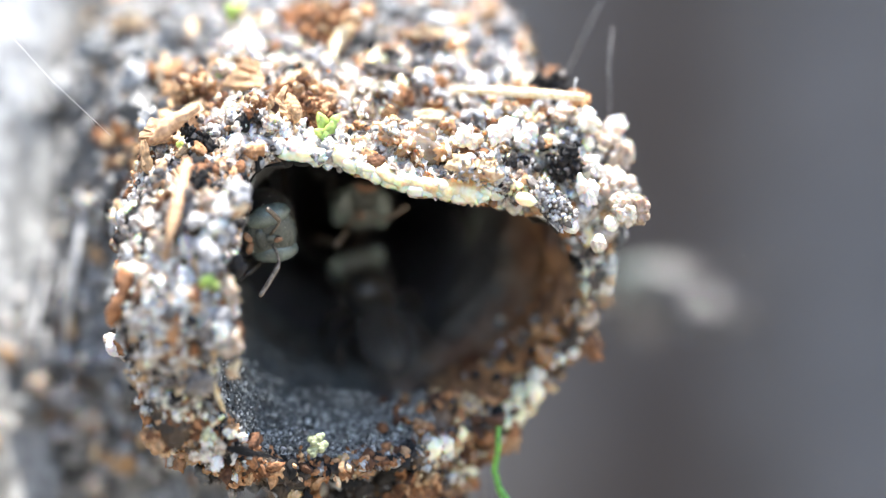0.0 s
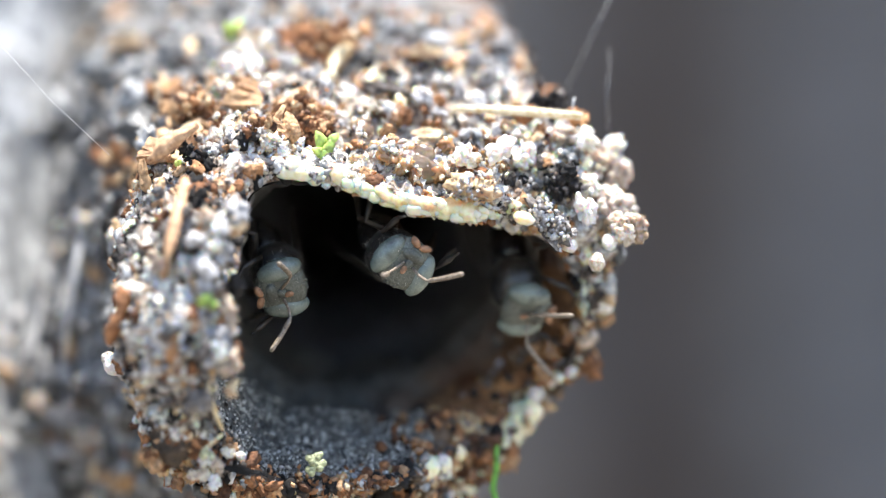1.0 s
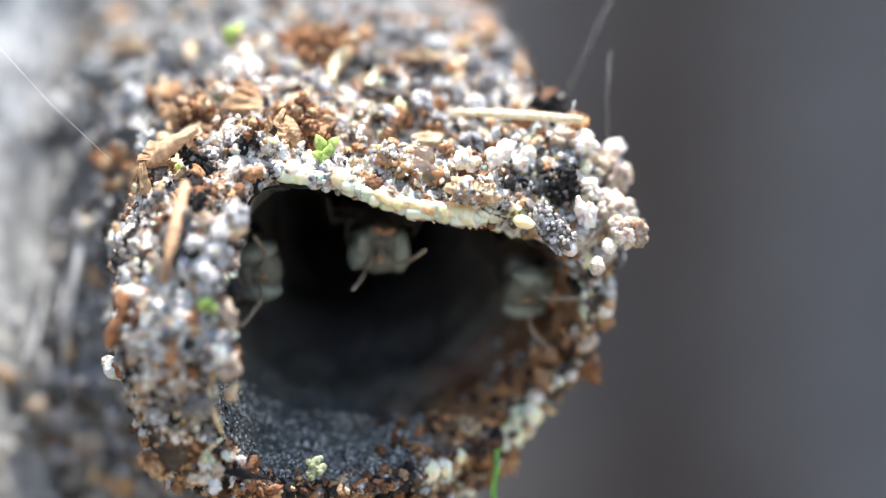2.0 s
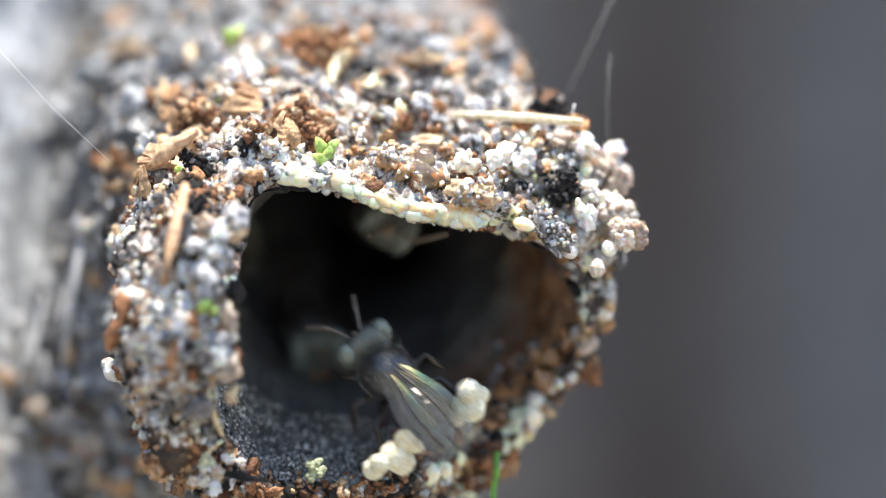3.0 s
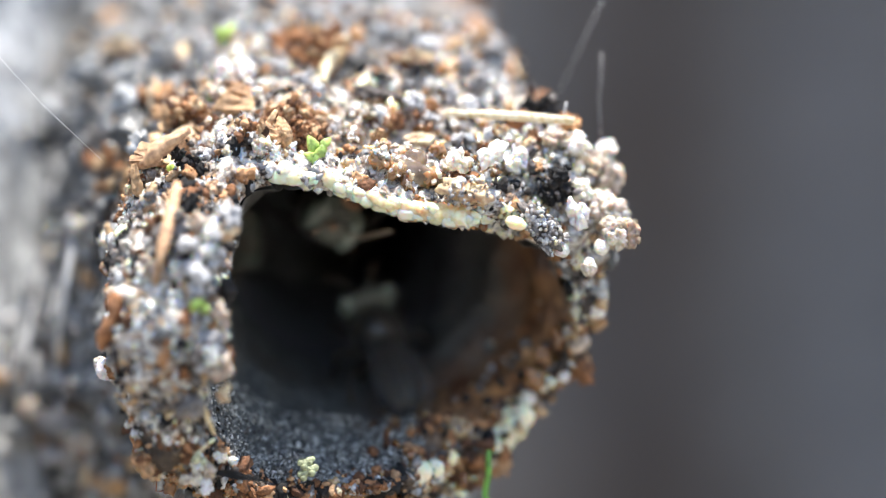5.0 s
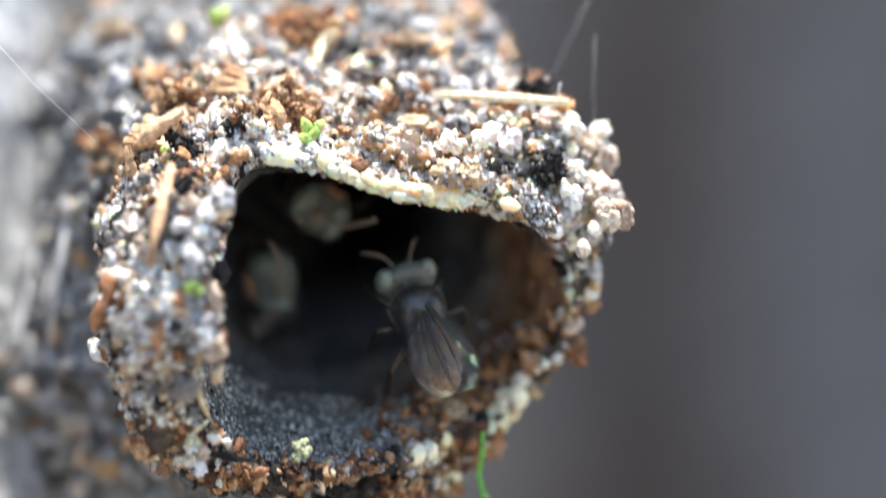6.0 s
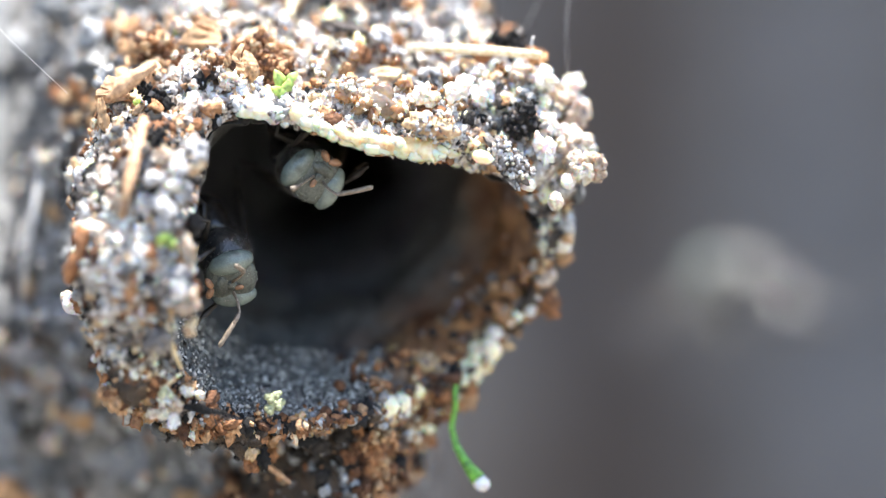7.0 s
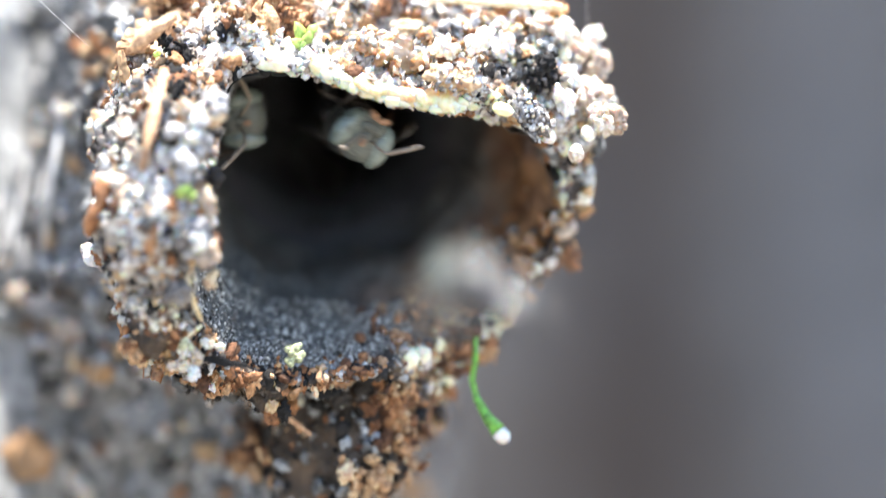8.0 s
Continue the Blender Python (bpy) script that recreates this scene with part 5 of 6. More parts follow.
def wing_pose(side, hind, spread, flap):
    """Wing pose on the thorax: spread 0 (folded over the abdomen) to 1, flap in degrees."""
    turn = (1.5 if not hind else 4) + spread * (76 if not hind else 58)
    x, y, z = HINGE
    return Matrix.Translation(Vector((side * (x - 0.34 * (1 - spread)), y - (0.25 if hind else 0), z + (-0.06 if hind else 0.0) + 0.08 * (1 - spread) + (0.03 if side > 0 else 0))) * MM) @ pose(0, 0, 0, 0, -side * flap, 0) @ pose(0, 0, 0, -6 * (1 - spread), 0, side * turn)


def add_pollen(bee):
    """Lumpy cream pollen loads on both hind legs."""
    legs = [o for o in bee.children if o.name.startswith("leg")]
    for s, leg in ((1, legs[2]), (-1, legs[5])):
        bm = bmesh.new()
        lobes = ((0.66, 0.0, -0.10, 0.27), (0.52, -0.1, 0.26, 0.25), (0.10, -0.1, 0.10, 0.36), (-0.34, 0.0, 0.30, 0.28), (-0.58, -0.1, 0.02, 0.29), (-0.66, 0.0, -0.36, 0.22), (0.0, -0.25, -0.12, 0.34)) if s < 0 else ((0.14, 0.0, 0.52, 0.30), (0.34, -0.1, 0.16, 0.27), (0.06, -0.1, -0.12, 0.36), (-0.36, 0.0, -0.42, 0.28), (0.30, 0.0, -0.46, 0.25), (0.0, -0.25, 0.1, 0.36))
        knob_ball(bm, [(Vector((s * x, y, z)), r) for x, y, z, r in lobes], 0.30, 5, Vector((s * 1.22, -3.0, -0.2)), 1.12)
        for v in bm.verts:
            v.co = (v.co + (v.co - Vector((s * 1.22, -3.0, -0.2))).normalized() * 0.05 * fractal(v.co, 2.6, 3)) * MM
        part("pollen_load", bm, M_POLLEN, leg, "lumpy cream white pollen load")


BEE_SCALE = 0.88


def at(x, y, z, fwd, up, anchor=0.0):
    """A bee's pose: its head (or the point that lies anchor mm behind it) at x, y, z mm, facing fwd, with its back towards up."""
    f = Vector(fwd).normalized()
    u = Vector(up)
    u = (u - f * u.dot(f)).normalized()
    r = f.cross(u)
    m = Matrix((r, f, u)).transposed().to_4x4()
    return Matrix.Translation((Vector((x, y, z)) + f * anchor * BEE_SCALE) * MM) @ m


# each row: seconds; place of the bee (mm); its facing; the way its back turns; how far behind the head that place lies
PATHS = {
    "left_guard": [
        (0, -4.31, 1.20, -0.13, (0.18, -0.88, -0.44), (1, 0.1, 0.25), 0),
        (0.1, -4.31, 1.20, -0.12, (0.18, -0.88, -0.44), (1, 0.1, 0.25), 0),
        (0.2, -4.33, 1.60, -0.29, (0.18, -0.88, -0.44), (1, 0.1, 0.25), 0),
        (0.3, -4.98, 5.00, 0.18, (0.1, -0.85, -0.2), (1, 0.1, 0.1), 0),
        (0.5, -5.00, 5.00, 0.07, (0.1, -0.85, -0.2), (1, 0.1, 0.1), 0),
        (0.6, -4.73, 4.00, -0.10, (0.1, -0.85, -0.2), (1, 0.1, 0.1), 0),
        (0.7, -4.35, 2.40, -0.19, (0.1, -0.85, -0.2), (1, 0.1, 0.1), 0),
        (0.8, -4.16, 1.40, -0.56, (0.18, -0.88, -0.44), (1, 0.1, 0.25), 0),
        (0.9, -4.06, 0.80, -0.93, (0.18, -0.88, -0.44), (1, 0.1, 0.25), 0),
        (1, -3.98, 0.60, -1.00, (0.18, -0.88, -0.44), (1, 0.1, 0.25), 0),
        (1.2, -4.05, 0.40, -1.20, (0.18, -0.88, -0.44), (1, 0.1, 0.25), 0),
        (1.5, -4.10, 0.30, -1.37, (0.18, -0.88, -0.44), (1, 0.1, 0.25), 0),
        (1.7, -4.24, 0.30, -1.29, (0.18, -0.88, -0.44), (1, 0.1, 0.25), 0),
        (2.2, -4.91, 5.00, -0.09, (0.1, -0.85, -0.2), (1, 0.1, 0.1), 0),
        (2.8, -5.18, 9.00, 0.09, (0.1, -0.85, -0.2), (1, 0.1, 0.1), 0),
        (3.5, -5.38, 12.00, 0.43, (0.1, -0.85, -0.2), (1, 0.1, 0.1), 0),
        (5.2, -4.91, 8.00, 0.21, (0.1, -0.85, -0.2), (1, 0.1, 0.1), 0),
        (5.6, -4.14, 3.00, -0.92, (0.18, -0.88, -0.44), (1, 0.1, 0.25), 0),
        (5.8, -3.86, 2.20, -1.44, (0.22, -0.78, -0.58), (1, 0.1, 0.15), 0),
        (5.9, -3.37, 2.00, -1.98, (0.22, -0.78, -0.58), (1, 0.1, 0.15), 0),
        (6, -3.98, 5.00, -1.26, (0.1, -0.85, -0.2), (1, 0.1, 0.1), 0),
        (6.1, -4.55, 8.00, -0.42, (0.1, -0.85, -0.2), (1, 0.1, 0.1), 0),
        (6.3, -4.92, 7.00, -0.15, (0.1, -0.85, -0.2), (1, 0.1, 0.1), 0),
        (6.4, -4.80, 3.50, -0.36, (0.1, -0.85, -0.2), (1, 0.1, 0.1), 0),
        (6.5, -4.47, 1.60, -0.65, (0.22, -0.78, -0.58), (1, 0.1, 0.15), 0),
        (6.6, -4.35, 1.00, -1.01, (0.22, -0.78, -0.58), (1, 0.1, 0.15), 0),
        (6.8, -4.48, 0.60, -1.59, (0.22, -0.78, -0.58), (1, 0.1, 0.15), 0),
        (7, -4.20, 0.40, -2.27, (0.22, -0.78, -0.58), (1, 0.1, 0.15), 0),
        (7.1, -4.21, 0.50, -2.30, (0.22, -0.78, -0.58), (1, 0.1, 0.15), 0),
        (7.2, -4.49, 1.60, -1.73, (0.22, -0.78, -0.58), (1, 0.1, 0.15), 0),
        (7.3, -4.71, 2.40, -1.19, (0.1, -0.85, -0.2), (1, 0.1, 0.1), 0),
        (7.4, -4.83, 3.00, -0.64, (0.1, -0.85, -0.2), (1, 0.1, 0.1), 0),
        (7.5, -5.31, 5.00, -0.45, (0.1, -0.85, -0.2), (1, 0.1, 0.1), 0),
        (7.8, -5.12, 4.00, 0.36, (0.1, -0.85, -0.2), (1, 0.1, 0.1), 0),
        (8, -4.52, 2.20, 0.47, (0.1, -0.85, -0.2), (1, 0.1, 0.1), 0),
    ],
    "ceiling_guard": [
        (0, -2.10, 5.00, 0.58, (0.15, -0.9, -0.4), (0, -0.3, -1), 0),
        (0.2, -1.39, 3.50, 0.35, (0.15, -0.9, -0.4), (0, -0.3, -1), 0),
        (0.3, -0.97, 3.00, 0.25, (0.15, -0.9, -0.4), (0, -0.3, -1), 0),
        (0.5, -1.24, 3.00, 0.39, (0.26, -0.92, -0.22), (-0.5, -0.2, -0.85), 0),
        (0.6, -1.31, 1.60, -0.03, (0.26, -0.92, -0.22), (-0.5, -0.2, -0.85), 0),
        (0.7, -1.36, 0.80, -0.29, (0.26, -0.92, -0.22), (-0.5, -0.2, -0.85), 0),
        (0.9, -1.15, 0.30, -0.43, (0.26, -0.92, -0.22), (-0.5, -0.2, -0.85), 0),
        (1, -0.95, 0.10, -0.40, (0.26, -0.92, -0.22), (-0.5, -0.2, -0.85), 0),
        (1.2, -1.05, 0.10, -0.28, (0.26, -0.92, -0.22), (-0.5, -0.2, -0.85), 0),
        (1.5, -1.20, 0.00, -0.07, (0.26, -0.92, -0.22), (-0.5, -0.2, -0.85), 0),
        (1.6, -1.30, 0.30, -0.19, (0.26, -0.92, -0.22), (-0.5, -0.2, -0.85), 0),
        (1.7, -1.70, 0.80, -0.56, (0.15, -0.9, -0.4), (0, -0.3, -1), 0),
        (2.2, -1.48, 4.00, 0.48, (0.15, -0.9, -0.4), (0, -0.3, -1), 0),
        (2.8, -1.37, 4.50, 0.66, (0.15, -0.9, -0.4), (0, -0.3, -1), 0),
        (3, -1.34, 4.50, 0.73, (0.26, -0.92, -0.22), (-0.5, -0.2, -0.85), 0),
        (3.3, -1.14, 5.00, 0.71, (0.26, -0.92, -0.22), (-0.5, -0.2, -0.85), 0),
        (3.5, -0.75, 9.00, 0.93, (0.15, -0.9, -0.4), (0, -0.3, -1), 0),
        (3.9, -0.87, 12.00, 1.13, (0.15, -0.9, -0.4), (0, -0.3, -1), 0),
        (4.3, -1.11, 9.00, 1.02, (0.15, -0.9, -0.4), (0, -0.3, -1), 0),
        (4.5, -0.64, 6.50, 0.95, (0.26, -0.92, -0.22), (-0.5, -0.2, -0.85), 0),
        (4.7, -1.89, 5.00, 0.78, (0.26, -0.92, -0.22), (-0.5, -0.2, -0.85), 0),
        (5.3, -2.66, 4.50, 0.78, (0.26, -0.92, -0.22), (-0.5, -0.2, -0.85), 0),
        (5.8, -2.88, 3.20, 0.83, (0.26, -0.92, -0.22), (-0.5, -0.2, -0.85), 0),
        (5.9, -2.80, 3.20, 0.66, (0.26, -0.92, -0.22), (-0.5, -0.2, -0.85), 0),
        (6, -2.75, 5.00, 0.60, (0.26, -0.92, -0.22), (-0.5, -0.2, -0.85), 0),
        (6.2, -2.93, 8.00, 0.88, (0.15, -0.9, -0.4), (0, -0.3, -1), 0),
        (6.4, -2.98, 4.50, 1.13, (0.26, -0.92, -0.22), (-0.5, -0.2, -0.85), 0),
        (6.5, -2.85, 2.20, 0.99, (0.26, -0.92, -0.22), (-0.5, -0.2, -0.85), 0),
        (6.7, -2.46, 1.40, 0.65, (0.26, -0.92, -0.22), (-0.5, -0.2, -0.85), 0),
        (7, -2.16, 0.90, 0.22, (0.26, -0.92, -0.22), (-0.5, -0.2, -0.85), 0),
        (7.2, -2.36, 1.20, 0.06, (0.26, -0.92, -0.22), (-0.5, -0.2, -0.85), 0),
        (7.3, -2.39, 2.00, 0.31, (0.26, -0.92, -0.22), (-0.5, -0.2, -0.85), 0),
        (7.4, -2.79, 3.00, 0.60, (0.15, -0.9, -0.4), (0, -0.3, -1), 0),
        (7.5, -2.53, 3.20, 0.68, (0.15, -0.9, -0.4), (0, -0.3, -1), 0),
        (7.7, -2.22, 2.50, 0.58, (0.26, -0.92, -0.22), (-0.5, -0.2, -0.85), 0),
        (7.9, -1.98, 1.60, 0.37, (0.26, -0.92, -0.22), (-0.5, -0.2, -0.85), 0),
        (8, -1.45, 1.00, 0.05, (0.26, -0.92, -0.22), (-0.5, -0.2, -0.85), 0),
    ],
    "right_guard": [
        (0, 1.14, 9.00, -0.11, (0.22, -0.7, -0.66), (-1, 0, 0.3), 0),
        (0.4, 1.18, 9.00, 0.16, (0.22, -0.7, -0.66), (-1, 0, 0.3), 0),
        (0.7, 1.48, 6.50, -0.20, (0.22, -0.7, -0.66), (-1, 0, 0.3), 0),
        (0.8, 1.67, 4.50, -0.79, (0.22, -0.7, -0.66), (-1, 0, 0.3), 0),
        (0.9, 1.76, 3.20, -1.23, (0.22, -0.7, -0.66), (-1, 0, 0.3), 0),
        (1, 2.05, 2.40, -1.53, (0.22, -0.7, -0.66), (-1, 0, 0.3), 0),
        (1.2, 2.46, 1.50, -1.53, (0.22, -0.7, -0.66), (-1, 0, 0.3), 0),
        (1.5, 2.74, 1.00, -1.54, (0.22, -0.7, -0.66), (-1, 0, 0.3), 0),
        (1.7, 2.66, 1.20, -1.48, (0.22, -0.7, -0.66), (-1, 0, 0.3), 0),
        (2.2, 1.68, 7.00, -0.52, (0.22, -0.7, -0.66), (-1, 0, 0.3), 0),
        (2.8, 0.70, 16.00, 0.70, (0.22, -0.7, -0.66), (-1, 0, 0.3), 0),
        (8, 0.81, 17.00, -2.09, (0.22, -0.7, -0.66), (-1, 0, 0.3), 0),
    ],
    "bee_1": [
        (0, 5.01, -19.00, -1.48, (-0.35, 0.88, 0.12), (-0.05, -0.2, 0.97), 1.5),
        (0.1, 3.61, -14.00, -1.75, (-0.35, 0.88, 0.12), (-0.05, -0.2, 0.97), 1.5),
        (0.2, 5.13, -12.00, 0.31, (-0.35, 0.88, 0.12), (-0.05, -0.2, 0.97), 1.5),
        (0.3, -1.09, 2.00, -3.32, (-0.3, 0.52, 0.8), (0, -0.85, 0.5), 2.2),
        (0.4, -1.56, 5.00, -2.48, (-0.3, 0.52, 0.8), (0, -0.85, 0.5), 2.2),
        (0.5, -2.08, 9.00, -1.47, (-0.22, 0.8, 0.55), (0, -0.55, 0.83), 2.2),
        (0.7, -2.56, 16.00, -0.36, (-0.22, 0.8, 0.55), (0, -0.55, 0.83), 2.2),
        (1, -1.72, 30.00, 1.74, (-0.3, 0.52, 0.8), (0, -0.85, 0.5), 0),
        (8, -1.72, 30.00, 1.74, (-0.3, 0.52, 0.8), (0, -0.85, 0.5), 0),
    ],
    "bee_2": [
        (0, -1.65, 6.00, -2.55, (-0.3, 0.52, 0.8), (0, -0.85, 0.5), 2.2),
        (0.2, -2.10, 15.00, -1.52, (-0.22, 0.8, 0.55), (0, -0.55, 0.83), 2.2),
        (0.4, -2.67, 22.00, -0.53, (-0.22, 0.8, 0.55), (0, -0.55, 0.83), 2.2),
        (0.8, -2.61, 30.00, 3.05, (-0.3, 0.52, 0.8), (0, -0.85, 0.5), 0),
        (8, -2.61, 30.00, 3.05, (-0.3, 0.52, 0.8), (0, -0.85, 0.5), 0),
    ],
    "pollen_bee": [
        (0, 60.00, -70.00, 10.00, (-0.7, 0.7, 0.1), (0, -0.15, 1), 0),
        (2.0, 32.00, -45.00, 5.00, (-0.7, 0.7, 0.1), (0, -0.15, 1), 0),
        (2.3, 12.00, -25.00, 2.00, (-0.85, 0.45, 0.15), (-0.1, -0.2, 0.95), 0),
        (2.55, 2.83, -8.00, -2.55, (-0.85, 0.45, 0.15), (-0.1, -0.2, 0.95), 3),
        (2.7, 0.90, -1.80, -4.43, (-0.22, 0.8, 0.55), (0, -0.55, 0.83), 3),
        (2.8, 0.36, -0.80, -4.52, (-0.6, 0.36, 0.72), (-0.25, -0.7, 0.6), 3),
        (2.9, 0.01, -0.60, -4.45, (-0.6, 0.36, 0.72), (-0.25, -0.7, 0.6), 3),
        (3, -0.33, -0.20, -4.21, (-0.6, 0.36, 0.72), (-0.25, -0.7, 0.6), 3),
        (3.1, -0.67, 0.40, -3.92, (-0.6, 0.36, 0.72), (-0.25, -0.7, 0.6), 3),
        (3.2, -1.08, 1.00, -3.62, (-0.3, 0.66, 0.68), (-0.05, -0.72, 0.68), 3),
        (3.3, -1.09, 1.50, -3.48, (-0.3, 0.66, 0.68), (-0.05, -0.72, 0.68), 3),
        (3.4, -1.14, 2.10, -3.13, (-0.36, 0.5, 0.78), (-0.05, -0.85, 0.5), 3),
        (3.5, -0.96, 2.80, -2.90, (-0.36, 0.5, 0.78), (-0.05, -0.85, 0.5), 3),
        (3.6, -0.95, 3.30, -2.36, (-0.36, 0.5, 0.78), (-0.05, -0.85, 0.5), 3),
        (3.8, -1.24, 4.40, -2.01, (-0.36, 0.5, 0.78), (-0.05, -0.85, 0.5), 3),
        (4, -1.61, 5.80, -1.13, (-0.2, 0.75, 0.62), (-0.32, -0.62, 0.75), 3),
        (4.1, -2.51, 8.00, 0.22, (-0.2, 0.75, 0.62), (-0.32, -0.62, 0.75), 3),
        (4.2, -2.50, 9.00, 0.17, (-0.2, 0.75, 0.62), (-0.32, -0.62, 0.75), 3),
        (4.3, -2.90, 15.00, 0.80, (-0.2, 0.75, 0.62), (-0.32, -0.62, 0.75), 3),
        (4.8, -4.15, 30.00, 2.69, (-0.3, 0.52, 0.8), (0, -0.85, 0.5), 0),
        (8, -4.15, 30.00, 2.69, (-0.3, 0.52, 0.8), (0, -0.85, 0.5), 0),
    ],
    "leaving_bee": [
        (0, -4.41, 25.00, 1.63, (-0.3, 0.52, 0.8), (0, -0.85, 0.5), 0),
        (2.2, -4.41, 25.00, 1.63, (-0.3, 0.52, 0.8), (0, -0.85, 0.5), 0),
        (2.6, -3.38, 14.00, -1.73, (0.25, -0.8, -0.5), (0, -0.5, 0.85), 0),
        (2.8, -2.89, 8.00, -2.75, (0.25, -0.8, -0.5), (0, -0.5, 0.85), 0),
        (3, -3.22, 7.00, -2.53, (0.25, -0.8, -0.5), (0, -0.5, 0.85), 0),
        (3.2, -3.71, 7.50, -2.28, (0.25, -0.8, -0.5), (0, -0.5, 0.85), 0),
        (3.4, -4.32, 10.00, -1.28, (0.25, -0.8, -0.5), (0, -0.5, 0.85), 0),
        (3.6, -3.91, 9.00, -0.94, (0.15, -0.8, -0.55), (0.22, -0.5, 0.8), 0),
        (3.7, -4.10, 6.00, -1.43, (0.15, -0.8, -0.55), (0.22, -0.5, 0.8), 0),
        (3.8, -4.12, 3.20, -1.79, (0.15, -0.8, -0.55), (0.22, -0.5, 0.8), 0),
        (3.9, -3.84, 1.60, -2.04, (0.15, -0.8, -0.55), (0.22, -0.5, 0.8), 0),
        (4, -3.58, 0.60, -2.98, (0.15, -0.8, -0.55), (0.22, -0.5, 0.8), 0),
        (4.1, -3.09, -0.60, -4.04, (0.25, -0.62, -0.72), (0.2, -0.7, 0.7), 0),
        (4.2, -2.92, -1.60, -5.07, (0.25, -0.62, -0.72), (0.2, -0.7, 0.7), 0),
        (4.3, 2.57, -14.00, -1.05, (0.8, -0.5, 0.3), (0, 0.2, 1), 0),
        (4.45, 45.00, -50.00, 20.00, (0.8, -0.5, 0.3), (0, 0.2, 1), 0),
        (4.8, 90.00, -80.00, 60.00, (0.8, -0.5, 0.3), (0, 0.2, 1), 0),
        (8, 90.00, -80.00, 60.00, (0.8, -0.5, 0.3), (0, 0.2, 1), 0),
    ],
    "bee_3": [
        (0, 70.00, -60.00, 30.00, (-0.85, 0.45, 0.15), (-0.1, -0.2, 0.95), 0),
        (1.3, 40.00, -80.00, -14.00, (-0.7, 0.7, 0.1), (0, -0.15, 1), 0),
        (1.5, 3.04, -66.00, -9.61, (-0.85, 0.45, 0.15), (-0.1, -0.2, 0.95), 1.5),
        (1.6, -0.6, -66.00, -1.5, (-0.85, 0.45, 0.15), (-0.1, -0.2, 0.95), 1.5),
        (1.7, -2.50, -66.00, 1.9, (-0.85, 0.45, 0.15), (-0.1, -0.2, 0.95), 1.5),
        (1.95, -14.00, -60.00, 14.00, (-0.7, 0.7, 0.1), (0, -0.15, 1), 0),
        (2.6, 20.00, -70.00, 45.00, (-0.7, 0.7, 0.1), (0, -0.15, 1), 0),
        (3.8, 60.00, -50.00, -5.00, (-0.85, 0.45, 0.15), (-0.1, -0.2, 0.95), 0),
        (4.1, 6.94, -30.00, -3.51, (-0.35, 0.88, 0.12), (-0.05, -0.2, 0.97), 1.5),
        (4.2, 4.50, -25.00, -3.83, (-0.35, 0.88, 0.12), (-0.05, -0.2, 0.97), 1.5),
        (4.35, 4.14, -24.00, -3.80, (-0.35, 0.88, 0.12), (-0.05, -0.2, 0.97), 1.5),
        (4.5, 4.93, -22.00, -3.84, (-0.35, 0.88, 0.12), (-0.05, -0.2, 0.97), 1.5),
        (4.6, 3.25, -18.00, -4.04, (-0.35, 0.88, 0.12), (-0.05, -0.2, 0.97), 1.5),
        (4.7, 0.09, -11.00, -3.86, (-0.35, 0.88, 0.12), (-0.05, -0.2, 0.97), 1.5),
        (4.85, -0.72, 1.50, -3.85, (-0.3, 0.52, 0.8), (0, -0.85, 0.5), 2.2),
        (5, -1.14, 5.50, -2.94, (-0.3, 0.52, 0.8), (0, -0.85, 0.5), 2.2),
        (5.3, -1.74, 12.00, -1.42, (-0.22, 0.8, 0.55), (0, -0.55, 0.83), 2.2),
        (5.6, -2.27, 22.00, -0.08, (-0.22, 0.8, 0.55), (0, -0.55, 0.83), 2.2),
        (6, -4.37, 30.00, 1.12, (-0.3, 0.52, 0.8), (0, -0.85, 0.5), 0),
        (8, -4.37, 30.00, 1.12, (-0.3, 0.52, 0.8), (0, -0.85, 0.5), 0),
    ],
    "bee_4": [
        (0, 80.00, -50.00, 40.00, (-0.85, 0.45, 0.15), (-0.1, -0.2, 0.95), 0),
        (5.3, 50.00, -30.00, 5.00, (-0.85, 0.45, 0.15), (-0.1, -0.2, 0.95), 0),
        (5.6, 7.6, -10.00, -2.01, (-0.85, 0.45, 0.15), (-0.1, -0.2, 0.95), 1.5),
        (5.8, 5.05, -10.00, -1.46, (-0.85, 0.45, 0.15), (-0.1, -0.2, 0.95), 1.5),
        (5.9, 4.75, -9.00, -1.05, (-0.85, 0.45, 0.15), (-0.1, -0.2, 0.95), 1.5),
        (5.97, 0.22, 1.10, -3.04, (-0.3, 0.52, 0.8), (0, -0.85, 0.5), 2.6),
        (6, 0.15, 1.20, -3.04, (-0.3, 0.52, 0.8), (0, -0.85, 0.5), 2.6),
        (6.04, 0.08, 1.35, -3.05, (-0.3, 0.52, 0.8), (0, -0.85, 0.5), 2.6),
        (6.1, -0.57, 2.60, -3.24, (-0.3, 0.52, 0.8), (0, -0.85, 0.5), 2.2),
        (6.2, -1.47, 7.00, -1.73, (-0.3, 0.52, 0.8), (0, -0.85, 0.5), 2.2),
        (6.3, -1.95, 15.00, -0.91, (-0.22, 0.8, 0.55), (0, -0.55, 0.83), 2.2),
        (6.4, -2.09, 20.00, -0.48, (-0.22, 0.8, 0.55), (0, -0.55, 0.83), 2.2),
        (6.9, -2.99, 30.00, 0.35, (-0.3, 0.52, 0.8), (0, -0.85, 0.5), 0),
        (8, -2.99, 30.00, 0.35, (-0.3, 0.52, 0.8), (0, -0.85, 0.5), 0),
    ],
    "bee_5": [
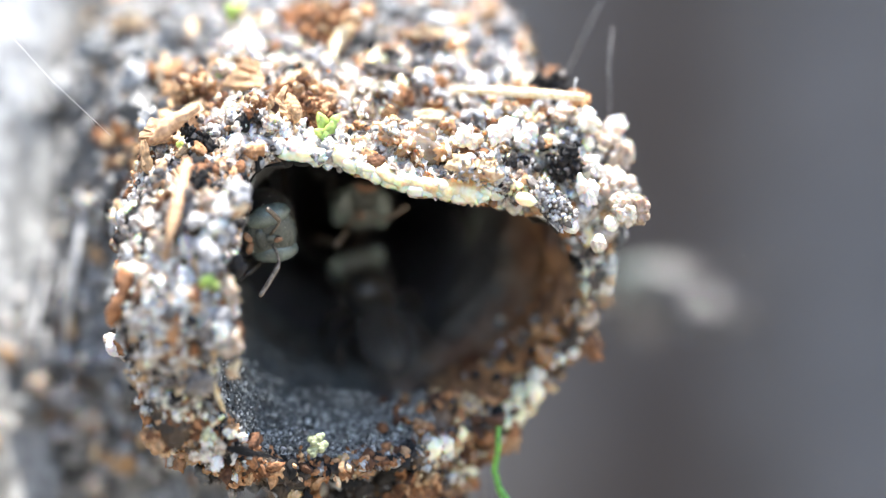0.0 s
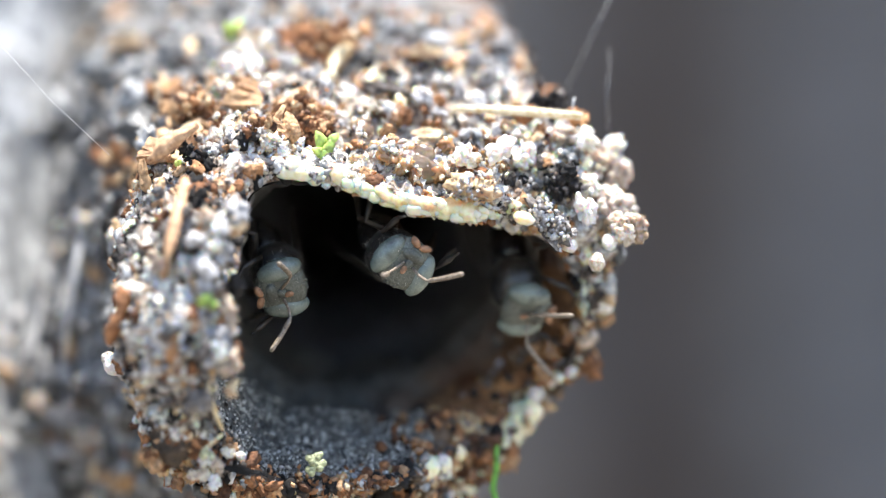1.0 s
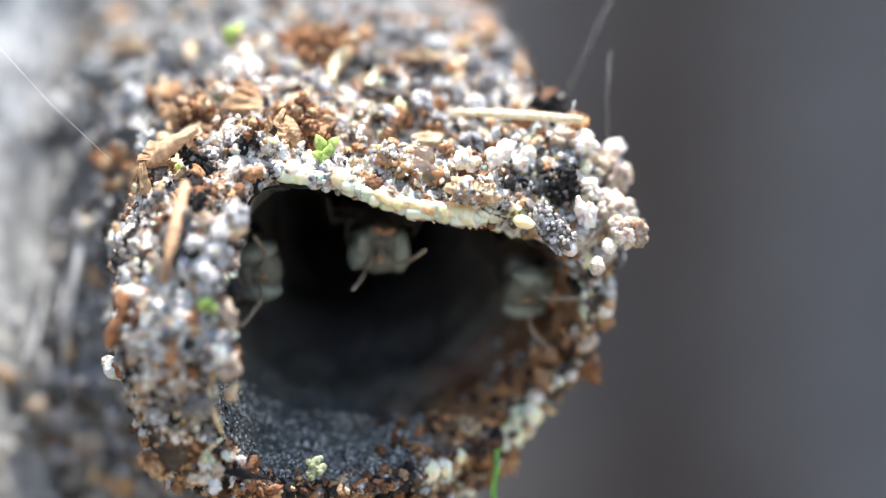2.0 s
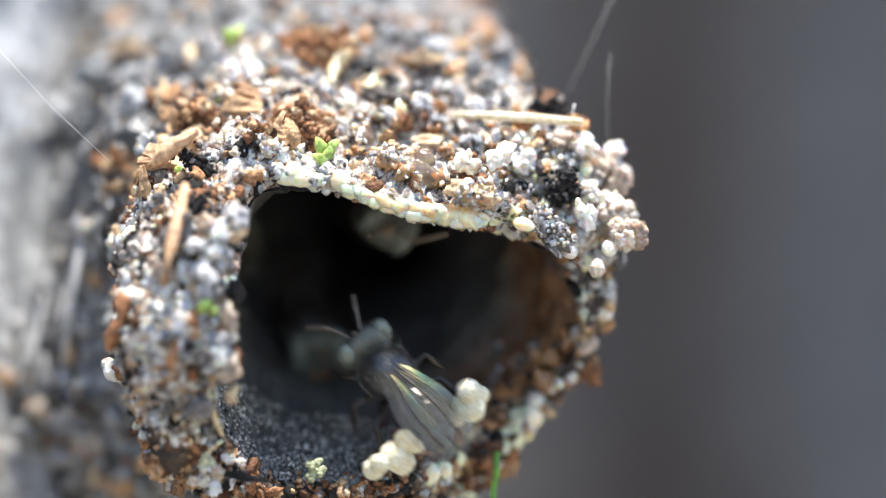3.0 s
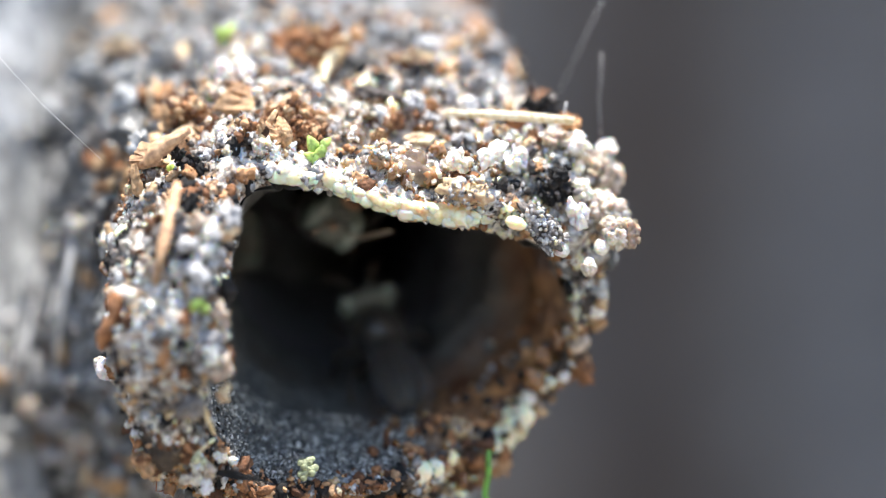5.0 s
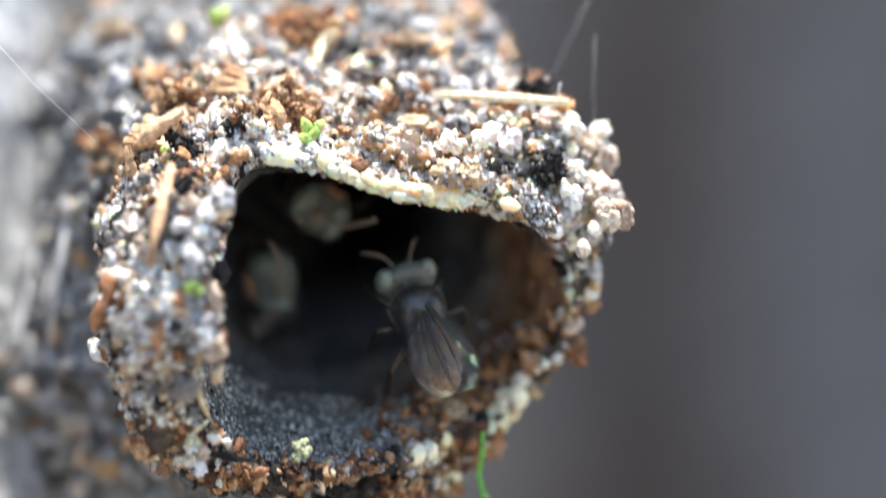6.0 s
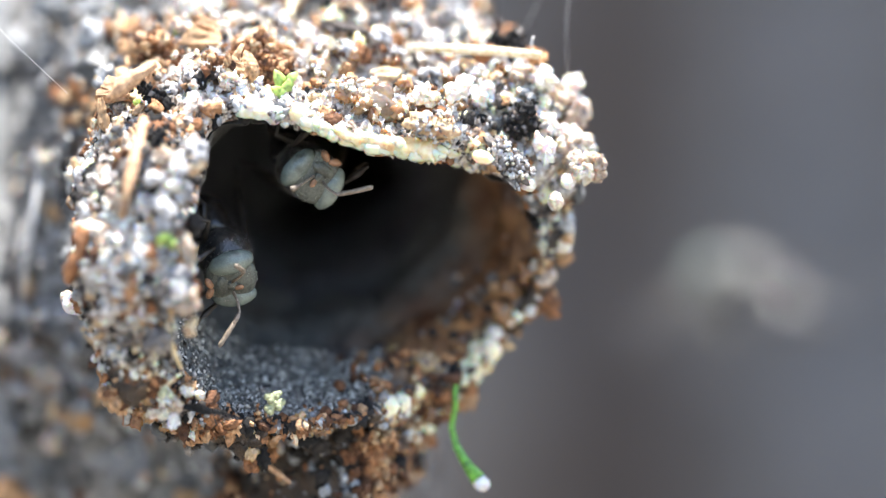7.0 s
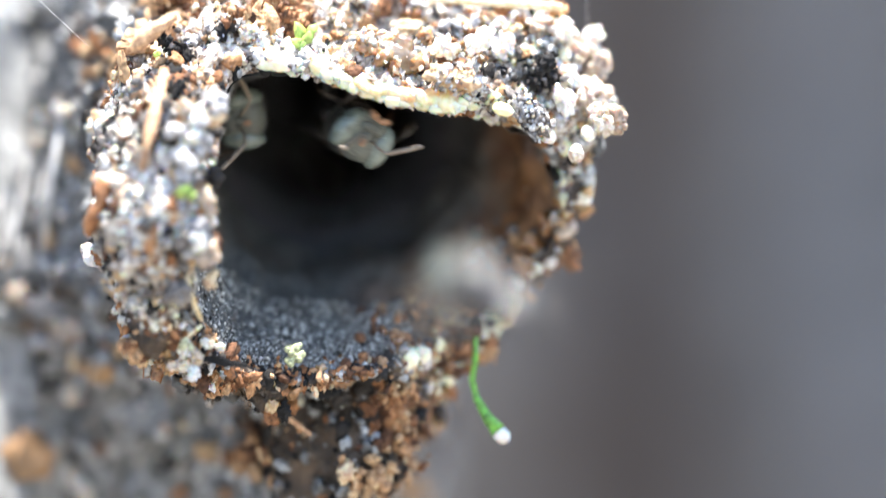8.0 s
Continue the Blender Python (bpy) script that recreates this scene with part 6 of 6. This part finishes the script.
        (0, 70.00, -70.00, -20.00, (-0.85, 0.45, 0.15), (-0.1, -0.2, 0.95), 0),
        (6.6, 45.00, -40.00, -2.00, (-0.85, 0.45, 0.15), (-0.1, -0.2, 0.95), 0),
        (6.9, 7.87, -30.00, -1.85, (-0.35, 0.88, 0.12), (-0.05, -0.2, 0.97), 1.5),
        (7, 7.13, -28.00, -2.12, (-0.35, 0.88, 0.12), (-0.05, -0.2, 0.97), 1.5),
        (7.1, 6.05, -22.00, -2.47, (-0.35, 0.88, 0.12), (-0.05, -0.2, 0.97), 1.5),
        (7.2, 4.15, -12.00, -1.55, (-0.35, 0.88, 0.12), (-0.05, -0.2, 0.97), 1.5),
        (7.3, 1.68, -6.00, -1.13, (-0.85, 0.45, 0.15), (-0.1, -0.2, 0.95), 1.5),
        (7.4, -1.62, 3.50, -2.98, (-0.3, 0.52, 0.8), (0, -0.85, 0.5), 2.2),
        (7.5, -2.16, 10.00, -2.45, (-0.22, 0.8, 0.55), (0, -0.55, 0.83), 2.2),
        (7.6, -2.55, 18.00, -1.74, (-0.22, 0.8, 0.55), (0, -0.55, 0.83), 2.2),
        (8, -1.87, 25.00, 2.22, (-0.3, 0.52, 0.8), (0, -0.85, 0.5), 0),
    ],
    "bee_6": [
        (0, 95.00, -55.00, 10.00, (-0.85, 0.45, 0.15), (-0.1, -0.2, 0.95), 0),
        (7.1, 55.00, -45.00, -3.00, (-0.85, 0.45, 0.15), (-0.1, -0.2, 0.95), 0),
        (7.4, 8.61, -30.00, -1.85, (-0.85, 0.45, 0.15), (-0.1, -0.2, 0.95), 1.5),
        (7.5, 4.05, -20.00, -1.85, (-0.6, 0.75, 0.12), (-0.05, -0.2, 0.97), 1.5),
        (7.6, 1.49, -10.00, -0.94, (-0.85, 0.45, 0.15), (-0.1, -0.2, 0.95), 1.5),
        (7.7, -2.57, 2.50, -3.42, (-0.3, 0.52, 0.8), (0, -0.85, 0.5), 2.2),
        (7.8, -2.52, 8.00, -2.90, (-0.3, 0.52, 0.8), (0, -0.85, 0.5), 2.2),
        (7.9, -2.59, 14.00, -1.74, (-0.22, 0.8, 0.55), (0, -0.55, 0.83), 2.2),
        (8, -2.58, 18.00, -1.33, (-0.22, 0.8, 0.55), (0, -0.55, 0.83), 2.2),
    ],
    "bee_7": [
        (0, 85.00, -65.00, -30.00, (-0.85, 0.45, 0.15), (-0.1, -0.2, 0.95), 0),
        (7.4, 50.00, -50.00, -30.00, (-0.85, 0.45, 0.15), (-0.1, -0.2, 0.95), 0),
        (7.75, 6.25, -30.00, -7.01, (-0.35, 0.88, 0.12), (-0.05, -0.2, 0.97), 1.5),
        (7.9, 1.26, -22.00, -5.29, (-0.35, 0.88, 0.12), (-0.05, -0.2, 0.97), 1.5),
        (8, 1.39, -17.00, -3.34, (-0.35, 0.88, 0.12), (-0.05, -0.2, 0.97), 1.5),
    ],
}
AIRBORNE = {'bee_1': (0, 0.27), 'pollen_bee': (2.2, 2.75), 'leaving_bee': (4.17, 4.7), 'bee_3': (4.0, 4.8), 'bee_4': (5.5, 5.85), 'bee_5': (6.7, 7.36), 'bee_6': (7.3, 7.68), 'bee_7': (7.6, 8.01)}   # from when to when each one flies
LABELS = {
    "left_guard": ("guard bee with grey green eyes peering out along the wall", (0, 0, 8), (28, 0, -30)),
    "ceiling_guard": ("guard bee hanging under the upper lip, one antenna stretched out", (50, 0, 5), (0, 0, -8)),
    "right_guard": ("guard bee looking out past the amber wall", (0, 0, 15), (0, 0, -20)),
    "bee_1": ("black bee flying in and walking down the tunnel", (0, 0, 0), (0, 0, 0)),
    "bee_2": ("dark bee walking down inside the tunnel", (0, 0, 0), (0, 0, 0)),
    "pollen_bee": ("black bee carrying two cream pollen loads into the nest", (0, 0, 0), (0, 0, 0)),
    "leaving_bee": ("grey faced bee walking out of the tunnel to fly off", (-45, 0, 30), (-110, 0, 0)),
    "bee_3": ("black bee hovering before the nest, wings blurred", (0, 0, 0), (0, 0, 0)),
    "bee_4": ("black bee landing with dangling legs", (0, 0, 0), (0, 0, 0)),
    "bee_5": ("black bee flying to the hole from far out", (0, 0, 0), (0, 0, 0)),
    "bee_6": ("black bee darting across the hole", (0, 0, 0), (0, 0, 0)),
    "bee_7": ("black bee hovering below the hole", (0, 0, 0), (0, 0, 0)),
}
first = build_bee()
first.scale = (BEE_SCALE,) * 3
BEES = {}
for key in PATHS:
    bee = first if not BEES else copy_thing(first, Matrix.Identity(4))
    tagged(bee, LABELS[key][0])
    BEES[key] = bee
for key, bee in BEES.items():
    feelers = [o for o in bee.children_recursive if o.name.startswith("antenna")]
    for o, turn in zip(feelers, LABELS[key][1:]):
        o.matrix_basis = o.matrix_basis @ pose(0, 0, 0, *turn)
    if key == "pollen_bee":
        add_pollen(bee)
    if key == "bee_4":
        for o in bee.children:
            if o.name.startswith("abdomen"):
                o.data = o.data.copy()
                o.data.materials[0] = M_TAIL
                tagged(o, "amber brown ringed abdomen")
        legs = [o for o in bee.children if o.name.startswith("leg")]
        for o, pts in zip(legs, LEGS + [tuple((-q[0], q[1], q[2]) for q in leg[:4]) + (leg[4],) for leg in LEGS]):
            root = Vector(pts[0]) * MM
            o.matrix_basis = Matrix.Translation(root) @ pose(0, 0, 0, 48 if pts in LEGS[2:] or pts[0][1] < -1.4 else 20, 0, 0) @ Matrix.Diagonal((1, 1.25, 1.6, 1)) @ Matrix.Translation(-root)


def motions():
    for key, rows in PATHS.items():
        bee = BEES[key]
        walk(bee, [(t, at(x, y, z, fwd, up, back)) for t, x, y, z, fwd, up, back in rows])
        if key not in AIRBORNE:
            continue
        begin, end = AIRBORNE[key]
        for w in bee.children:
            if not (w.name.startswith("forewing") or w.name.startswith("hindwing")):
                continue
            side, hind = w["side"], w.name.startswith("hindwing")
            keys = []
            if begin > 0.1:
                lead = 0.0 if key == "leaving_bee" else 1.0
                keys.append((0.0, wing_pose(side, hind, lead, 0)))
                keys.append((begin - 0.07, wing_pose(side, hind, lead, 0)))
            k0, k1 = frame(begin) - 1, frame(min(end, 8.0)) - 1
            for k in range(k0, k1 + 1):
                keys.append((k / FPS, wing_pose(side, hind, 1.0, 52 if k % 2 else -34)))
            if end < 7.9:
                last = 1.0 if key == "leaving_bee" else 0.0
                keys.append((end + 0.07, wing_pose(side, hind, 0.5 + last / 2, 5)))
                keys.append((end + 0.14, wing_pose(side, hind, last, 0)))
                keys.append((8.0, wing_pose(side, hind, last, 0)))
            walk(w, keys)


motions()
